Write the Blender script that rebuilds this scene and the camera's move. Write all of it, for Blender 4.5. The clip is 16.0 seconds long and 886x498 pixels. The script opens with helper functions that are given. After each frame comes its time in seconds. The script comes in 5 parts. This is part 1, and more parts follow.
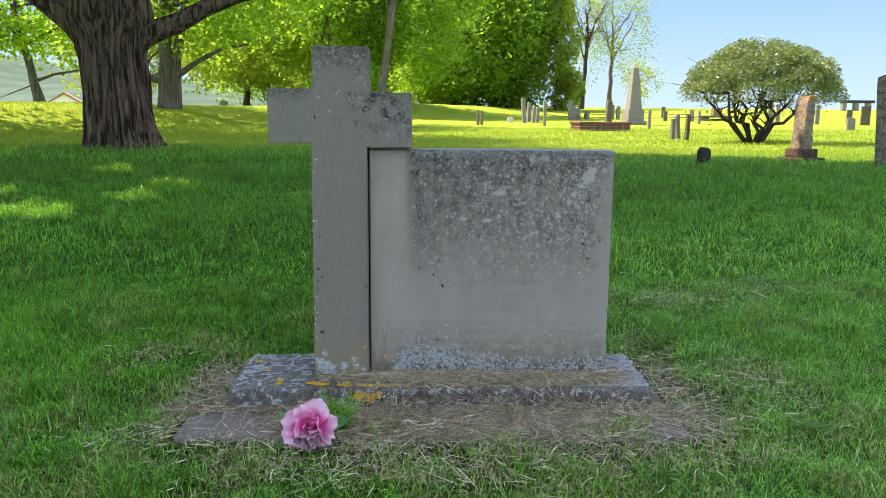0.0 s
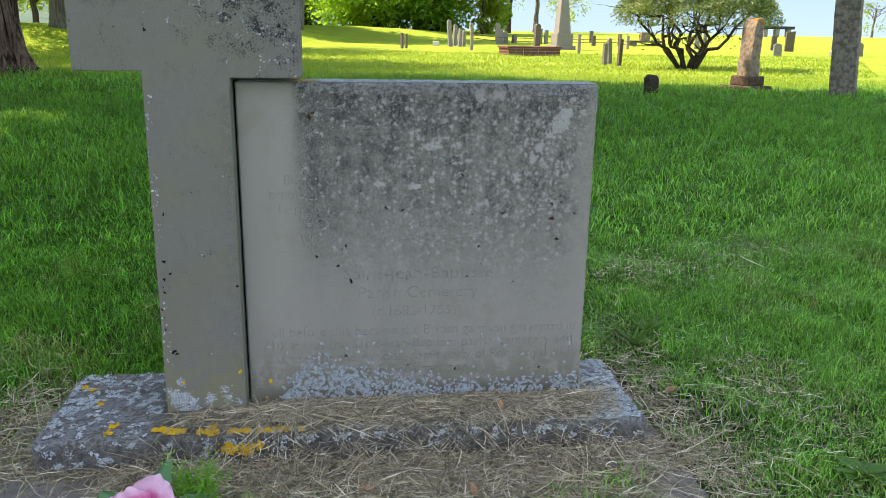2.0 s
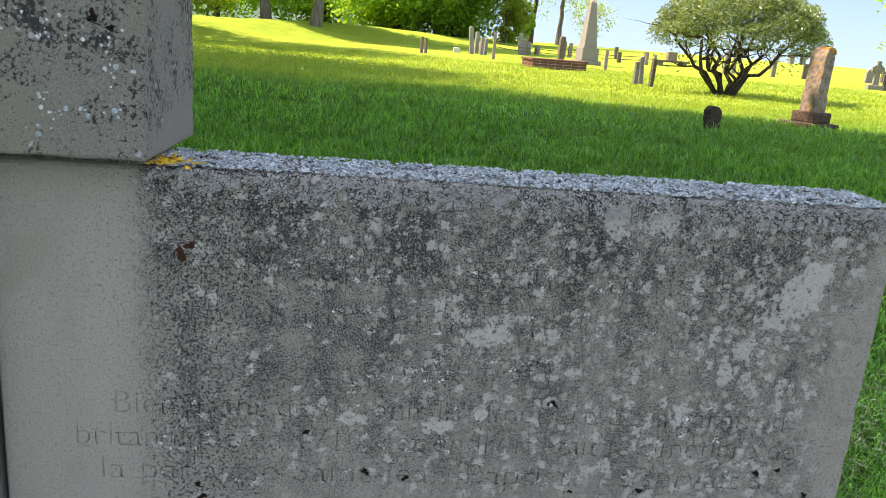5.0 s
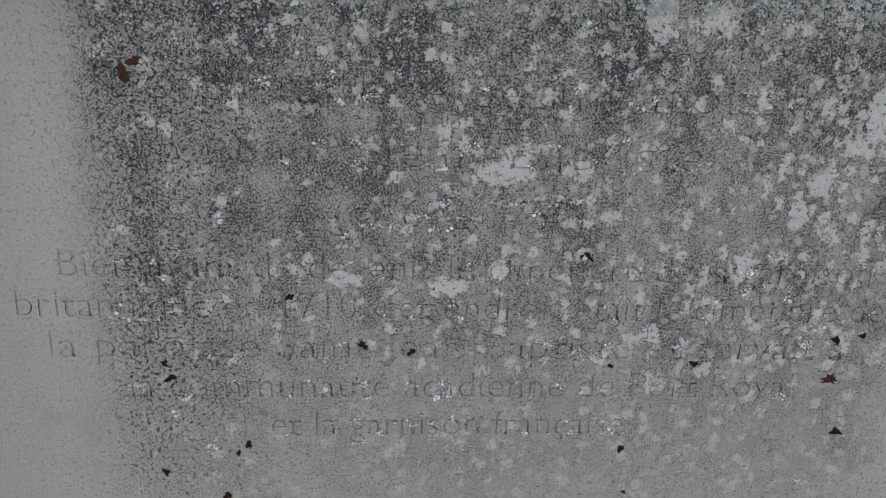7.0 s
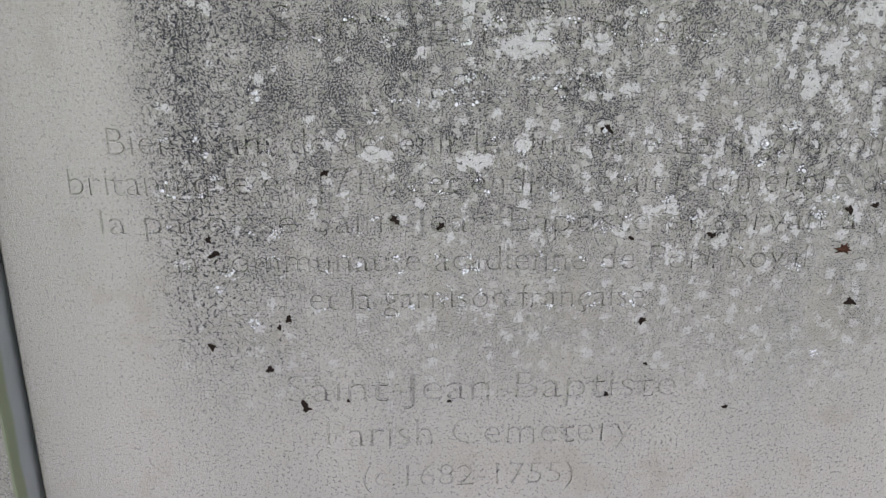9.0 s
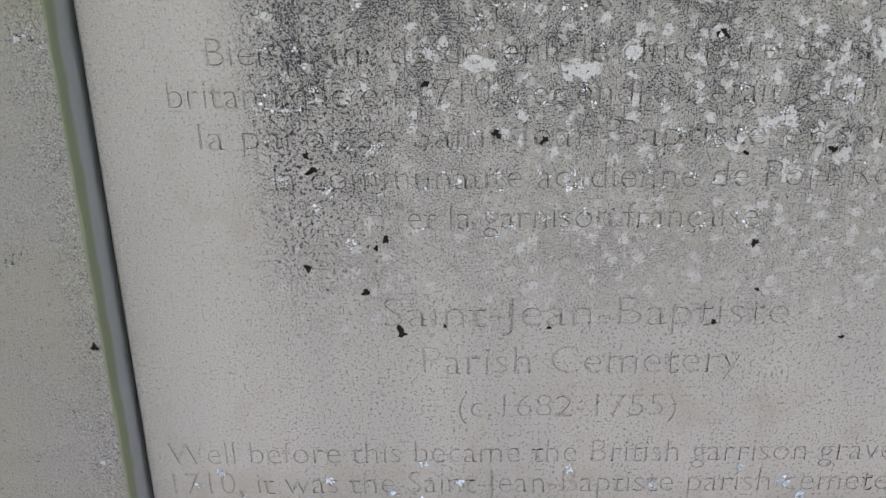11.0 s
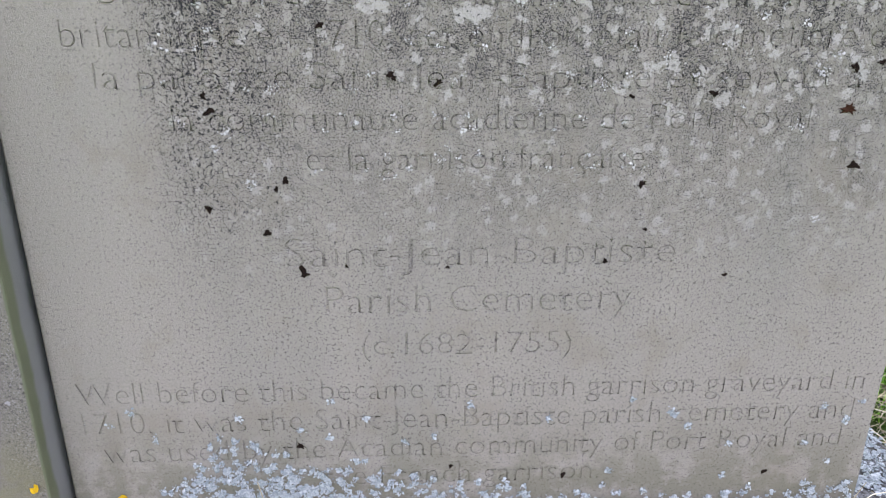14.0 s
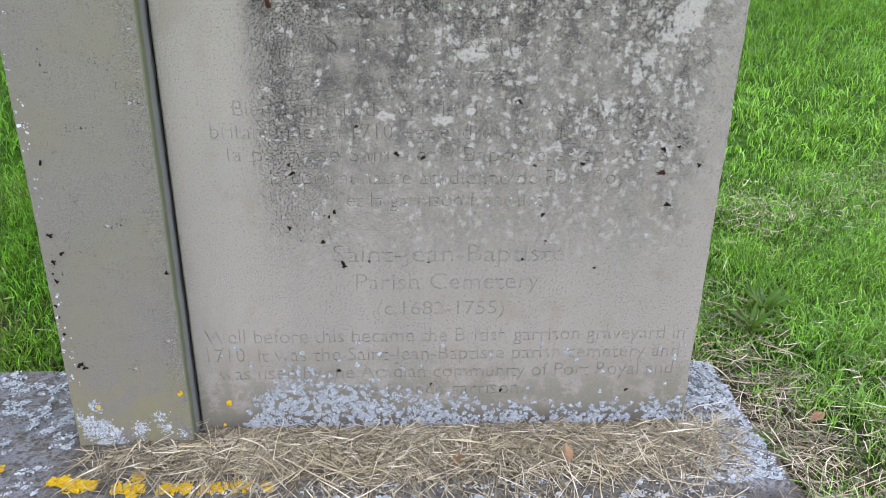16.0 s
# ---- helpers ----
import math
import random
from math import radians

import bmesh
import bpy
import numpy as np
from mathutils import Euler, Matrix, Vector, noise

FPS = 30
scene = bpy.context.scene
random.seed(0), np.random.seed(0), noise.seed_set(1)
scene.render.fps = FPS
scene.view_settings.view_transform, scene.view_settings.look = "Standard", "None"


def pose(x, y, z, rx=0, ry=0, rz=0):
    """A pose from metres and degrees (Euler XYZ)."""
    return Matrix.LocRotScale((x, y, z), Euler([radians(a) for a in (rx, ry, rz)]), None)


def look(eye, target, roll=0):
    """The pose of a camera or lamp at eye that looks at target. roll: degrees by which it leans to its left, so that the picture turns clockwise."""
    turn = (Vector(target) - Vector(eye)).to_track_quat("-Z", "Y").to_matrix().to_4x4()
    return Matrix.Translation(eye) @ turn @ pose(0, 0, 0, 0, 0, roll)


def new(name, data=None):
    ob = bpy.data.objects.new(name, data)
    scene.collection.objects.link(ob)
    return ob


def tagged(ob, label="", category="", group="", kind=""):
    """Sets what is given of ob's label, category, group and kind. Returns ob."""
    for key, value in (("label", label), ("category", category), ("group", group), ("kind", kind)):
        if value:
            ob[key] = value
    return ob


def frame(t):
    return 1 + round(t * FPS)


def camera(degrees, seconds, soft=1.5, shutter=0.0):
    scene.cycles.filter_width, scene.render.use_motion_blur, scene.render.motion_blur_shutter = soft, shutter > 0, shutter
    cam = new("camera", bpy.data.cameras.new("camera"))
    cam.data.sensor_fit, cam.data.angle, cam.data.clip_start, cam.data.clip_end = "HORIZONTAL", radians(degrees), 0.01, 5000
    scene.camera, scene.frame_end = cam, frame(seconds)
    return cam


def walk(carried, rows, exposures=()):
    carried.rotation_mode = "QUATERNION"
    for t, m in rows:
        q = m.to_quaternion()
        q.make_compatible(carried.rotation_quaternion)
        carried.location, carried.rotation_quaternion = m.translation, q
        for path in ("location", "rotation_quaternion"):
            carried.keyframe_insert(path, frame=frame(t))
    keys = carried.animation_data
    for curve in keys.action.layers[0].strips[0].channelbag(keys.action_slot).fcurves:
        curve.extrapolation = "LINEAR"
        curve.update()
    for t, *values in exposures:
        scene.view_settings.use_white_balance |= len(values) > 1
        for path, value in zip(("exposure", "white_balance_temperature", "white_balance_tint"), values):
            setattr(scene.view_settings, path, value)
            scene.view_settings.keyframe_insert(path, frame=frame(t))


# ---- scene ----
PATH = [
    (0, (0.194, -2.696, 1.012), (0.243, -0.727, 0.662), 0.5),
    (0.5, (0.265, -2.534, 0.999), (0.334, -0.584, 0.556), -0.2),
    (1, (0.261, -2.285, 0.979), (0.394, -0.35, 0.489), -0.4),
    (1.5, (0.233, -2.04, 0.993), (0.427, -0.115, 0.484), 0.2),
    (2, (0.259, -1.836, 0.986), (0.494, 0.078, 0.457), 1.0),
    (2.5, (0.327, -1.598, 1.015), (0.567, 0.314, 0.48), 0.9),
    (3, (0.308, -1.464, 1.029), (0.533, 0.45, 0.495), 0.9),
    (3.2, (0.286, -1.398, 1.043), (0.506, 0.519, 0.517), 0.9),
    (5.3, (0.339, -0.623, 0.978), (0.554, 1.297, 0.461), 5.0),
    (5.5, (0.349, -0.593, 0.949), (0.558, 1.326, 0.428), 5.0),
    (6, (0.365, -0.567, 0.91), (0.548, 1.35, 0.371), 4.1),
    (6.5, (0.362, -0.579, 0.887), (0.533, 1.33, 0.318), 3.1),
    (7, (0.36, -0.597, 0.853), (0.514, 1.307, 0.26), 2.2),
    (7.5, (0.357, -0.615, 0.835), (0.499, 1.282, 0.216), 1.6),
    (8, (0.356, -0.634, 0.82), (0.496, 1.257, 0.186), 1.2),
    (8.5, (0.354, -0.653, 0.804), (0.469, 1.239, 0.165), 0.6),
    (9, (0.349, -0.654, 0.779), (0.46, 1.236, 0.134), 0.6),
    (9.5, (0.328, -0.651, 0.746), (0.417, 1.241, 0.105), 0.4),
    (10, (0.314, -0.649, 0.729), (0.352, 1.239, 0.072), -0.2),
    (10.2, (0.304, -0.651, 0.722), (0.329, 1.24, 0.072), -0.3),
    (12.3, (0.313, -0.648, 0.705), (0.265, 1.216, -0.019), -1.2),
    (12.5, (0.326, -0.648, 0.7), (0.281, 1.216, -0.023), -1.1),
    (13, (0.352, -0.654, 0.699), (0.363, 1.208, -0.03), -0.4),
    (13.5, (0.368, -0.666, 0.697), (0.441, 1.193, -0.035), 0.2),
    (14, (0.356, -0.678, 0.698), (0.45, 1.173, -0.055), 0.4),
    (14.5, (0.338, -0.73, 0.727), (0.422, 1.111, -0.049), 0.4),
    (15, (0.307, -0.85, 0.799), (0.407, 0.948, -0.073), 0.8),
    (15.5, (0.315, -0.951, 0.851), (0.417, 0.837, -0.04), 1.1),
    (16, (0.354, -1.135, 0.923), (0.456, 0.695, 0.123), 0.9),
]
cam = camera(59.0, 16.0, soft=0.5)
EXPOSURES = [(0.0, 1.58, 7900, 29), (3.0, 1.6, 8100, 30), (5.5, 1.68, 8300, 34), (6.6, 1.75, 8500, 37), (8.0, 2.45, 8800, 39), (9.0, 2.5, 8800, 39), (12.5, 2.4, 8800, 39), (16.0, 2.48, 8800, 38)]
walk(cam, [(t, look(eye, target, roll)) for t, eye, target, roll in PATH], EXPOSURES)

# ---------------------------------------------------------------- light
SUN = Vector((-0.52, 0.20, 0.83)).normalized()
world = bpy.data.worlds.new("sky_world")
scene.world = world
world.use_nodes = True
wnt = world.node_tree
sky = wnt.nodes.new("ShaderNodeTexSky")
sky.sky_type = "NISHITA"
sky.sun_disc = False
sky.sun_elevation = math.asin(SUN.z)
sky.sun_rotation = math.atan2(SUN.x, SUN.y)
sky.air_density, sky.dust_density, sky.ozone_density = 1.0, 0.1, 1.5
wnt.nodes["Background"].inputs["Strength"].default_value = 0.12
veil = wnt.nodes.new("ShaderNodeMix")
veil.data_type = "RGBA"
veil.inputs[0].default_value = 0.75
veil.inputs[7].default_value = (3.3, 4.9, 6.9, 1)
wnt.links.new(sky.outputs["Color"], veil.inputs[6])
wnt.links.new(veil.outputs[2], wnt.nodes["Background"].inputs["Color"])
lamp = bpy.data.lights.new("sun", "SUN")
lamp.energy, lamp.angle, lamp.color = 5.0, radians(0.53), (1.0, 0.95, 0.86)
sun = new("sun", lamp)
sun.matrix_world = look(SUN * 60, (0, 0, 0))


# ---------------------------------------------------------------- materials
class Mat:
    """A small builder for procedural node materials."""

    def __init__(self, name, rough=0.8, metal=0.0, spec=0.3):
        self.m = bpy.data.materials.new(name)
        self.m.use_nodes = True
        self.nt = self.m.node_tree
        self.bsdf = self.nt.nodes["Principled BSDF"]
        self.bsdf.inputs["Roughness"].default_value = rough
        self.bsdf.inputs["Metallic"].default_value = metal
        self.bsdf.inputs["Specular IOR Level"].default_value = spec
        self.co = self.nt.nodes.new("ShaderNodeTexCoord").outputs["Object"]

    def put(self, socket, value):
        if isinstance(value, bpy.types.NodeSocket):
            self.nt.links.new(value, socket)
        elif isinstance(value, (tuple, list)) and len(value) == 3 and socket.type == "RGBA":
            socket.default_value = (*value, 1)
        else:
            socket.default_value = value

    def noise(self, scale, detail=4, rough=0.55, co=None, dist=0.0):
        n = self.nt.nodes.new("ShaderNodeTexNoise")
        self.put(n.inputs["Vector"], co or self.co)
        n.inputs["Scale"].default_value, n.inputs["Detail"].default_value = scale, detail
        n.inputs["Roughness"].default_value, n.inputs["Distortion"].default_value = rough, dist
        return n.outputs["Fac"]

    def cells(self, scale, feature="F1", out="Distance", co=None, rnd=1.0):
        n = self.nt.nodes.new("ShaderNodeTexVoronoi")
        n.feature = feature
        self.put(n.inputs["Vector"], co or self.co)
        n.inputs["Scale"].default_value, n.inputs["Randomness"].default_value = scale, rnd
        return n.outputs[out]

    def stretch(self, sx, sy, sz):
        n = self.nt.nodes.new("ShaderNodeMapping")
        self.put(n.inputs["Vector"], self.co)
        n.inputs["Scale"].default_value = (sx, sy, sz)
        return n.outputs["Vector"]

    def warped(self, scale, amount):
        n = self.nt.nodes.new("ShaderNodeTexNoise")
        self.put(n.inputs["Vector"], self.co)
        n.inputs["Scale"].default_value, n.inputs["Detail"].default_value, n.inputs["Roughness"].default_value = scale, 6, 0.7
        a = self.nt.nodes.new("ShaderNodeVectorMath")
        a.operation = "MULTIPLY_ADD"
        self.put(a.inputs[0], n.outputs["Color"])
        a.inputs[1].default_value = (amount,) * 3
        self.put(a.inputs[2], self.co)
        return a.outputs[0]

    def xyz(self):
        n = self.nt.nodes.new("ShaderNodeSeparateXYZ")
        self.put(n.inputs[0], self.co)
        return n.outputs

    def calc(self, op, a, b=0.0, clamp=False):
        n = self.nt.nodes.new("ShaderNodeMath")
        n.operation, n.use_clamp = op, clamp
        self.put(n.inputs[0], a)
        self.put(n.inputs[1], b)
        return n.outputs[0]

    def step(self, value, low, high, a=0.0, b=1.0):
        n = self.nt.nodes.new("ShaderNodeMapRange")
        n.interpolation_type = "SMOOTHSTEP"
        for k, v in zip(("Value", "From Min", "From Max", "To Min", "To Max"), (value, low, high, a, b)):
            self.put(n.inputs[k], v)
        return n.outputs["Result"]

    def mix(self, fac, a, b):
        n = self.nt.nodes.new("ShaderNodeMix")
        n.data_type = "RGBA"
        self.put(n.inputs["Factor"], fac)
        self.put(n.inputs[6], a)
        self.put(n.inputs[7], b)
        return n.outputs[2]

    def island(self):
        return self.nt.nodes.new("ShaderNodeNewGeometry").outputs["Random Per Island"]

    def random(self):
        return self.nt.nodes.new("ShaderNodeObjectInfo").outputs["Random"]

    def bump(self, height, strength=0.5, distance=0.002):
        n = self.nt.nodes.new("ShaderNodeBump")
        n.inputs["Strength"].default_value, n.inputs["Distance"].default_value = strength, distance
        self.put(n.inputs["Height"], height)
        self.nt.links.new(n.outputs["Normal"], self.bsdf.inputs["Normal"])

    def done(self, color):
        self.put(self.bsdf.inputs["Base Color"], color)
        return self.m

    def leafy(self, color, through_color, amount):
        """Leaf stuff: part of the light passes through."""
        self.put(self.bsdf.inputs["Base Color"], color)
        t = self.nt.nodes.new("ShaderNodeBsdfTranslucent")
        self.put(t.inputs["Color"], through_color)
        s = self.nt.nodes.new("ShaderNodeMixShader")
        s.inputs[0].default_value = amount
        self.nt.links.new(self.bsdf.outputs[0], s.inputs[1])
        self.nt.links.new(t.outputs[0], s.inputs[2])
        self.nt.links.new(s.outputs[0], self.nt.nodes["Material Output"].inputs["Surface"])
        return self.m


def tablet_stone():
    k = Mat("weathered_limestone", 0.92, spec=0.15)
    x, y, z = k.xyz()
    fine, sand = k.noise(420, 3, 0.7), k.noise(600, 4, 0.85)
    grain, mid, big = k.noise(130, 5, 0.7), k.noise(24, 5, 0.65), k.noise(6, 4)
    clean = k.mix(k.step(fine, 0.34, 0.66), (0.272, 0.250, 0.214), (0.330, 0.303, 0.264))
    clean = k.mix(k.step(k.noise(9, 3, 0.5, k.stretch(1, 1, 0.25)), 0.4, 0.75, 0, 0.6), clean, (0.255, 0.245, 0.212))
    pits = k.step(k.calc("ADD", k.noise(330, 3, 0.6), k.calc("MULTIPLY", k.calc("SUBTRACT", mid, 0.5), 0.12)), 0.592, 0.612)
    clean = k.mix(k.calc("MULTIPLY", k.calc("MULTIPLY", pits, k.step(x, 0.05, 0.2, 0.45, 1.0)), 0.95), clean, (0.11, 0.10, 0.09))
    clean = k.mix(k.step(k.noise(11, 5, 0.65), 0.52, 0.66, 0, 0.55), clean, (0.25, 0.222, 0.178))
    # soot-dark patina: not in the strip that the cross arm shelters, fading out downwards
    edge = k.step(k.calc("ADD", x, k.calc("MULTIPLY", k.calc("SUBTRACT", grain, 0.5), 0.07)), 0.10, 0.165)
    right = k.step(k.calc("ADD", x, k.calc("MULTIPLY", k.calc("SUBTRACT", mid, 0.5), 0.14)), 0.75, 0.85, 1, 0.4)
    zz = k.calc("ADD", z, k.calc("MULTIPLY", k.calc("SUBTRACT", big, 0.5), 0.26))
    high = k.step(zz, 0.26, 0.70, 0.14, 0.86)
    crest = k.step(k.calc("ADD", z, k.calc("MULTIPLY", k.calc("SUBTRACT", mid, 0.5), 0.08)), 0.72, 0.84, 0, 0.20)
    amount = k.calc("MULTIPLY", k.calc("MULTIPLY", edge, right), k.calc("ADD", high, crest))
    # broad smoky tone, then crisp soot grains whose number follows it
    streaks = k.noise(13, 4, 0.55, k.stretch(1.7, 1, 0.24))
    smoke = k.calc("MULTIPLY", amount, k.step(k.calc("ADD", k.calc("MULTIPLY", mid, 0.6), k.calc("MULTIPLY", streaks, 0.4)), 0.66, 0.36, 0.06, 0.46))
    col = k.mix(smoke, clean, k.mix(k.step(grain, 0.35, 0.65), (0.068, 0.065, 0.062), (0.165, 0.152, 0.132)))
    # pale crust patches with ragged lobes, of three sizes
    cover = None
    for scale, low, high_, dens, tone in ((190, 0.46, 0.42, 0.46, (0.238, 0.224, 0.185)), (115, 0.42, 0.40, 0.56, (0.318, 0.300, 0.262)), (76, 0.38, 0.365, 0.66, (0.405, 0.388, 0.355)), (44, 0.33, 0.315, 0.935, (0.42, 0.403, 0.37))):
        w = k.warped(scale * 2.4, 2.0 / scale)
        spot = k.step(k.cells(scale, co=w), low, high_)
        s = k.nt.nodes.new("ShaderNodeSeparateColor")
        k.put(s.inputs[0], k.cells(scale, out="Color", co=w))
        chosen = k.step(k.calc("ADD", s.outputs[0], k.calc("ADD", k.calc("MULTIPLY", k.calc("SUBTRACT", big, 0.5), 0.7), k.step(x, 0.15, 0.75, -0.17, 0.13))), dens, dens + 0.02)
        patch = k.calc("MULTIPLY", k.calc("MULTIPLY", spot, chosen), k.step(amount, 0.15, 0.85))
        col = k.mix(k.calc("MULTIPLY", patch, k.step(sand, 0.36, 0.5, 0.6, 0.94)), col, tone)
        cover = patch if cover is None else k.calc("MAXIMUM", cover, patch)
    # the few large pale patches: x, z, half-widths
    wx = k.nt.nodes.new("ShaderNodeSeparateXYZ")
    k.put(wx.inputs[0], k.warped(95, 0.046))
    for px, pz, rx, rz in ((0.762, 0.785, 0.021, 0.026), (0.775, 0.810, 0.014, 0.016), (0.738, 0.762, 0.014, 0.013), (0.712, 0.726, 0.011, 0.010), (0.455, 0.732, 0.024, 0.010), (0.512, 0.733, 0.013, 0.009), (0.565, 0.850, 0.013, 0.018), (0.612, 0.852, 0.018, 0.013), (0.700, 0.700, 0.010, 0.012), (0.415, 0.635, 0.018, 0.008), (0.66, 0.655, 0.013, 0.012), (0.33, 0.64, 0.014, 0.009)):
        dx = k.calc("DIVIDE", k.calc("SUBTRACT", wx.outputs[0], px + 0.023), rx)
        dz = k.calc("DIVIDE", k.calc("SUBTRACT", wx.outputs[2], pz + 0.023), rz)
        patch = k.calc("MULTIPLY", k.step(k.calc("ADD", k.calc("MULTIPLY", dx, dx), k.calc("MULTIPLY", dz, dz)), 1.0, 0.85), k.step(k.calc("ADD", grain, mid), 0.86, 0.92))
        col = k.mix(k.calc("MULTIPLY", patch, k.step(grain, 0.3, 0.6, 0.5, 0.95)), col, (0.41, 0.393, 0.36))
        cover = k.calc("MAXIMUM", cover, patch)
    thr = k.calc("ADD", 0.358, k.calc("MULTIPLY", amount, k.step(k.calc("ADD", k.calc("MULTIPLY", mid, 0.65), k.calc("MULTIPLY", streaks, 0.35)), 0.68, 0.34, 0.090, 0.198)))
    grains = k.calc("MULTIPLY", k.step(k.calc("SUBTRACT", thr, sand), -0.004, 0.010), k.calc("SUBTRACT", 1.0, k.calc("MULTIPLY", cover, 0.8)))
    col = k.mix(k.calc("MULTIPLY", grains, 0.95), col, (0.017, 0.018, 0.021))
    # coarser black crumbs, thickest along the border of the sheltered strip
    border = k.calc("MULTIPLY", k.step(x, 0.11, 0.15), k.step(x, 0.30, 0.18))
    crumb = k.step(k.calc("ADD", k.noise(290, 3, 0.75), k.calc("ADD", k.calc("MULTIPLY", amount, 0.055), k.calc("MULTIPLY", border, k.step(z, 0.40, 0.50, 0, 0.065)))), 0.655, 0.668)
    col = k.mix(k.calc("MULTIPLY", k.calc("MULTIPLY", crumb, edge), 0.9), col, (0.015, 0.016, 0.020))
    # pale grains of bare quartz
    col = k.mix(k.calc("MULTIPLY", k.step(k.calc("ADD", k.noise(330, 3, 0.8), k.calc("MULTIPLY", amount, 0.055)), 0.655, 0.68), 0.8), col, (0.43, 0.42, 0.40))
    dots = k.calc("MULTIPLY", k.step(k.cells(120, co=k.warped(400, 0.006)), 0.30, 0.24), k.calc("MULTIPLY", amount, k.step(k.noise(40, 3), 0.55, 0.62)))
    col = k.mix(k.calc("MULTIPLY", dots, 0.8), col, (0.07, 0.07, 0.068))
    # greenish damp foot
    foot = k.calc("MULTIPLY", k.step(z, 0.27, 0.13), k.step(k.calc("ADD", mid, k.calc("MULTIPLY", k.calc("SUBTRACT", grain, 0.5), 0.3)), 0.36, 0.56))
    col = k.mix(k.calc("MULTIPLY", foot, 0.68), col, (0.145, 0.14, 0.098))
    grime = k.calc("MULTIPLY", k.step(k.calc("ADD", z, k.calc("MULTIPLY", mid, 0.06)), 0.175, 0.12), k.step(x, -0.02, 0.08))
    col = k.mix(k.calc("MULTIPLY", grime, 0.8), col, (0.085, 0.08, 0.06))
    k.bump(k.calc("ADD", k.calc("ADD", k.calc("MULTIPLY", sand, 0.8), grain), k.calc("MULTIPLY", cover, 0.35)), 0.7, 0.0017)
    return k.done(col)


def cross_stone():
    k = Mat("cast_stone", 0.9, spec=0.15)
    x, y, z = k.xyz()
    fine, grain, mid, big = k.noise(520, 4, 0.8), k.noise(120, 5, 0.7), k.noise(24, 5), k.noise(5, 3)
    col = k.mix(k.step(fine, 0.36, 0.64), (0.146, 0.137, 0.116), (0.226, 0.213, 0.187))
    col = k.mix(k.step(big, 0.42, 0.68, 0, 0.7), col, (0.19, 0.178, 0.128))
    col = k.mix(k.step(k.noise(3.2, 3, 0.5, k.stretch(1, 1, 0.5)), 0.5, 0.7, 0, 0.5), col, (0.165, 0.172, 0.13))
    col = k.mix(k.step(k.noise(430, 3, 0.7), 0.62, 0.65, 0, 0.8), col, (0.07, 0.066, 0.06))
    # granular worn band beside the right arris
    band = k.calc("MULTIPLY", k.step(k.calc("ADD", x, k.calc("MULTIPLY", k.calc("SUBTRACT", mid, 0.5), 0.06)), -0.045, -0.012), k.step(z, 0.86, 0.84))
    col = k.mix(k.calc("MULTIPLY", band, k.step(k.noise(560, 3, 0.8), 0.47, 0.40, 0, 0.75)), col, (0.05, 0.048, 0.045))
    col = k.mix(k.calc("MULTIPLY", band, k.step(k.noise(500, 2, 0.8), 0.60, 0.66, 0, 0.6)), col, (0.36, 0.36, 0.35))
    # soot on the head and the arms
    arm = k.calc("MULTIPLY", k.step(z, 0.86, 0.95), k.step(k.calc("ADD", x, k.calc("MULTIPLY", mid, 0.16)), -0.03, 0.09, 0.22, 1))
    soot = k.calc("ADD", k.calc("MULTIPLY", k.calc("SUBTRACT", mid, 0.5), 0.5), k.calc("MULTIPLY", arm, 0.115))
    col = k.mix(k.calc("MULTIPLY", k.step(k.calc("SUBTRACT", k.calc("ADD", 0.33, soot), k.noise(250, 5, 0.8)), -0.01, 0.012), 0.92), col, (0.022, 0.022, 0.023))
    top = k.calc("MAXIMUM", k.step(k.calc("ADD", z, k.calc("MULTIPLY", mid, 0.10)), 1.15, 1.26), k.calc("MULTIPLY", k.step(k.calc("ADD", z, k.calc("MULTIPLY", mid, 0.06)), 1.06, 1.105), k.calc("MAXIMUM", k.step(x, -0.17, -0.2), k.step(x, 0.0, 0.02))))
    rim = k.calc("MULTIPLY", top, k.step(k.noise(170, 4, 0.8), 0.54, 0.48))
    col = k.mix(k.calc("MULTIPLY", rim, 0.8), col, (0.04, 0.039, 0.04))
    w = k.warped(220, 0.007)
    spots = k.calc("MULTIPLY", k.step(k.cells(85, co=w), 0.27, 0.23), k.step(k.calc("ADD", mid, k.calc("ADD", k.step(z, 0.9, 1.15, -0.05, 0.06), k.step(x, -0.12, 0.02, -0.05, 0.05))), 0.6, 0.64))
    col = k.mix(k.calc("MULTIPLY", spots, 0.85), col, (0.33, 0.325, 0.325))
    # damp foot, and the green inner side against the joint
    col = k.mix(k.calc("MULTIPLY", k.step(z, 0.30, 0.12), k.step(mid, 0.36, 0.6, 0, 0.85)), col, (0.20, 0.188, 0.105))
    inner = k.calc("MULTIPLY", k.step(x, -0.0030, -0.0003), k.step(z, 0.875, 0.86))
    moss = k.mix(k.step(k.calc("ADD", y, k.calc("MULTIPLY", k.calc("SUBTRACT", mid, 0.5), 0.012)), -0.022, -0.013), (0.125, 0.142, 0.088), (0.185, 0.195, 0.185))
    col = k.mix(inner, col, moss)
    k.bump(k.calc("ADD", k.calc("MULTIPLY", fine, 0.8), grain), 0.7, 0.0018)
    return k.done(col)


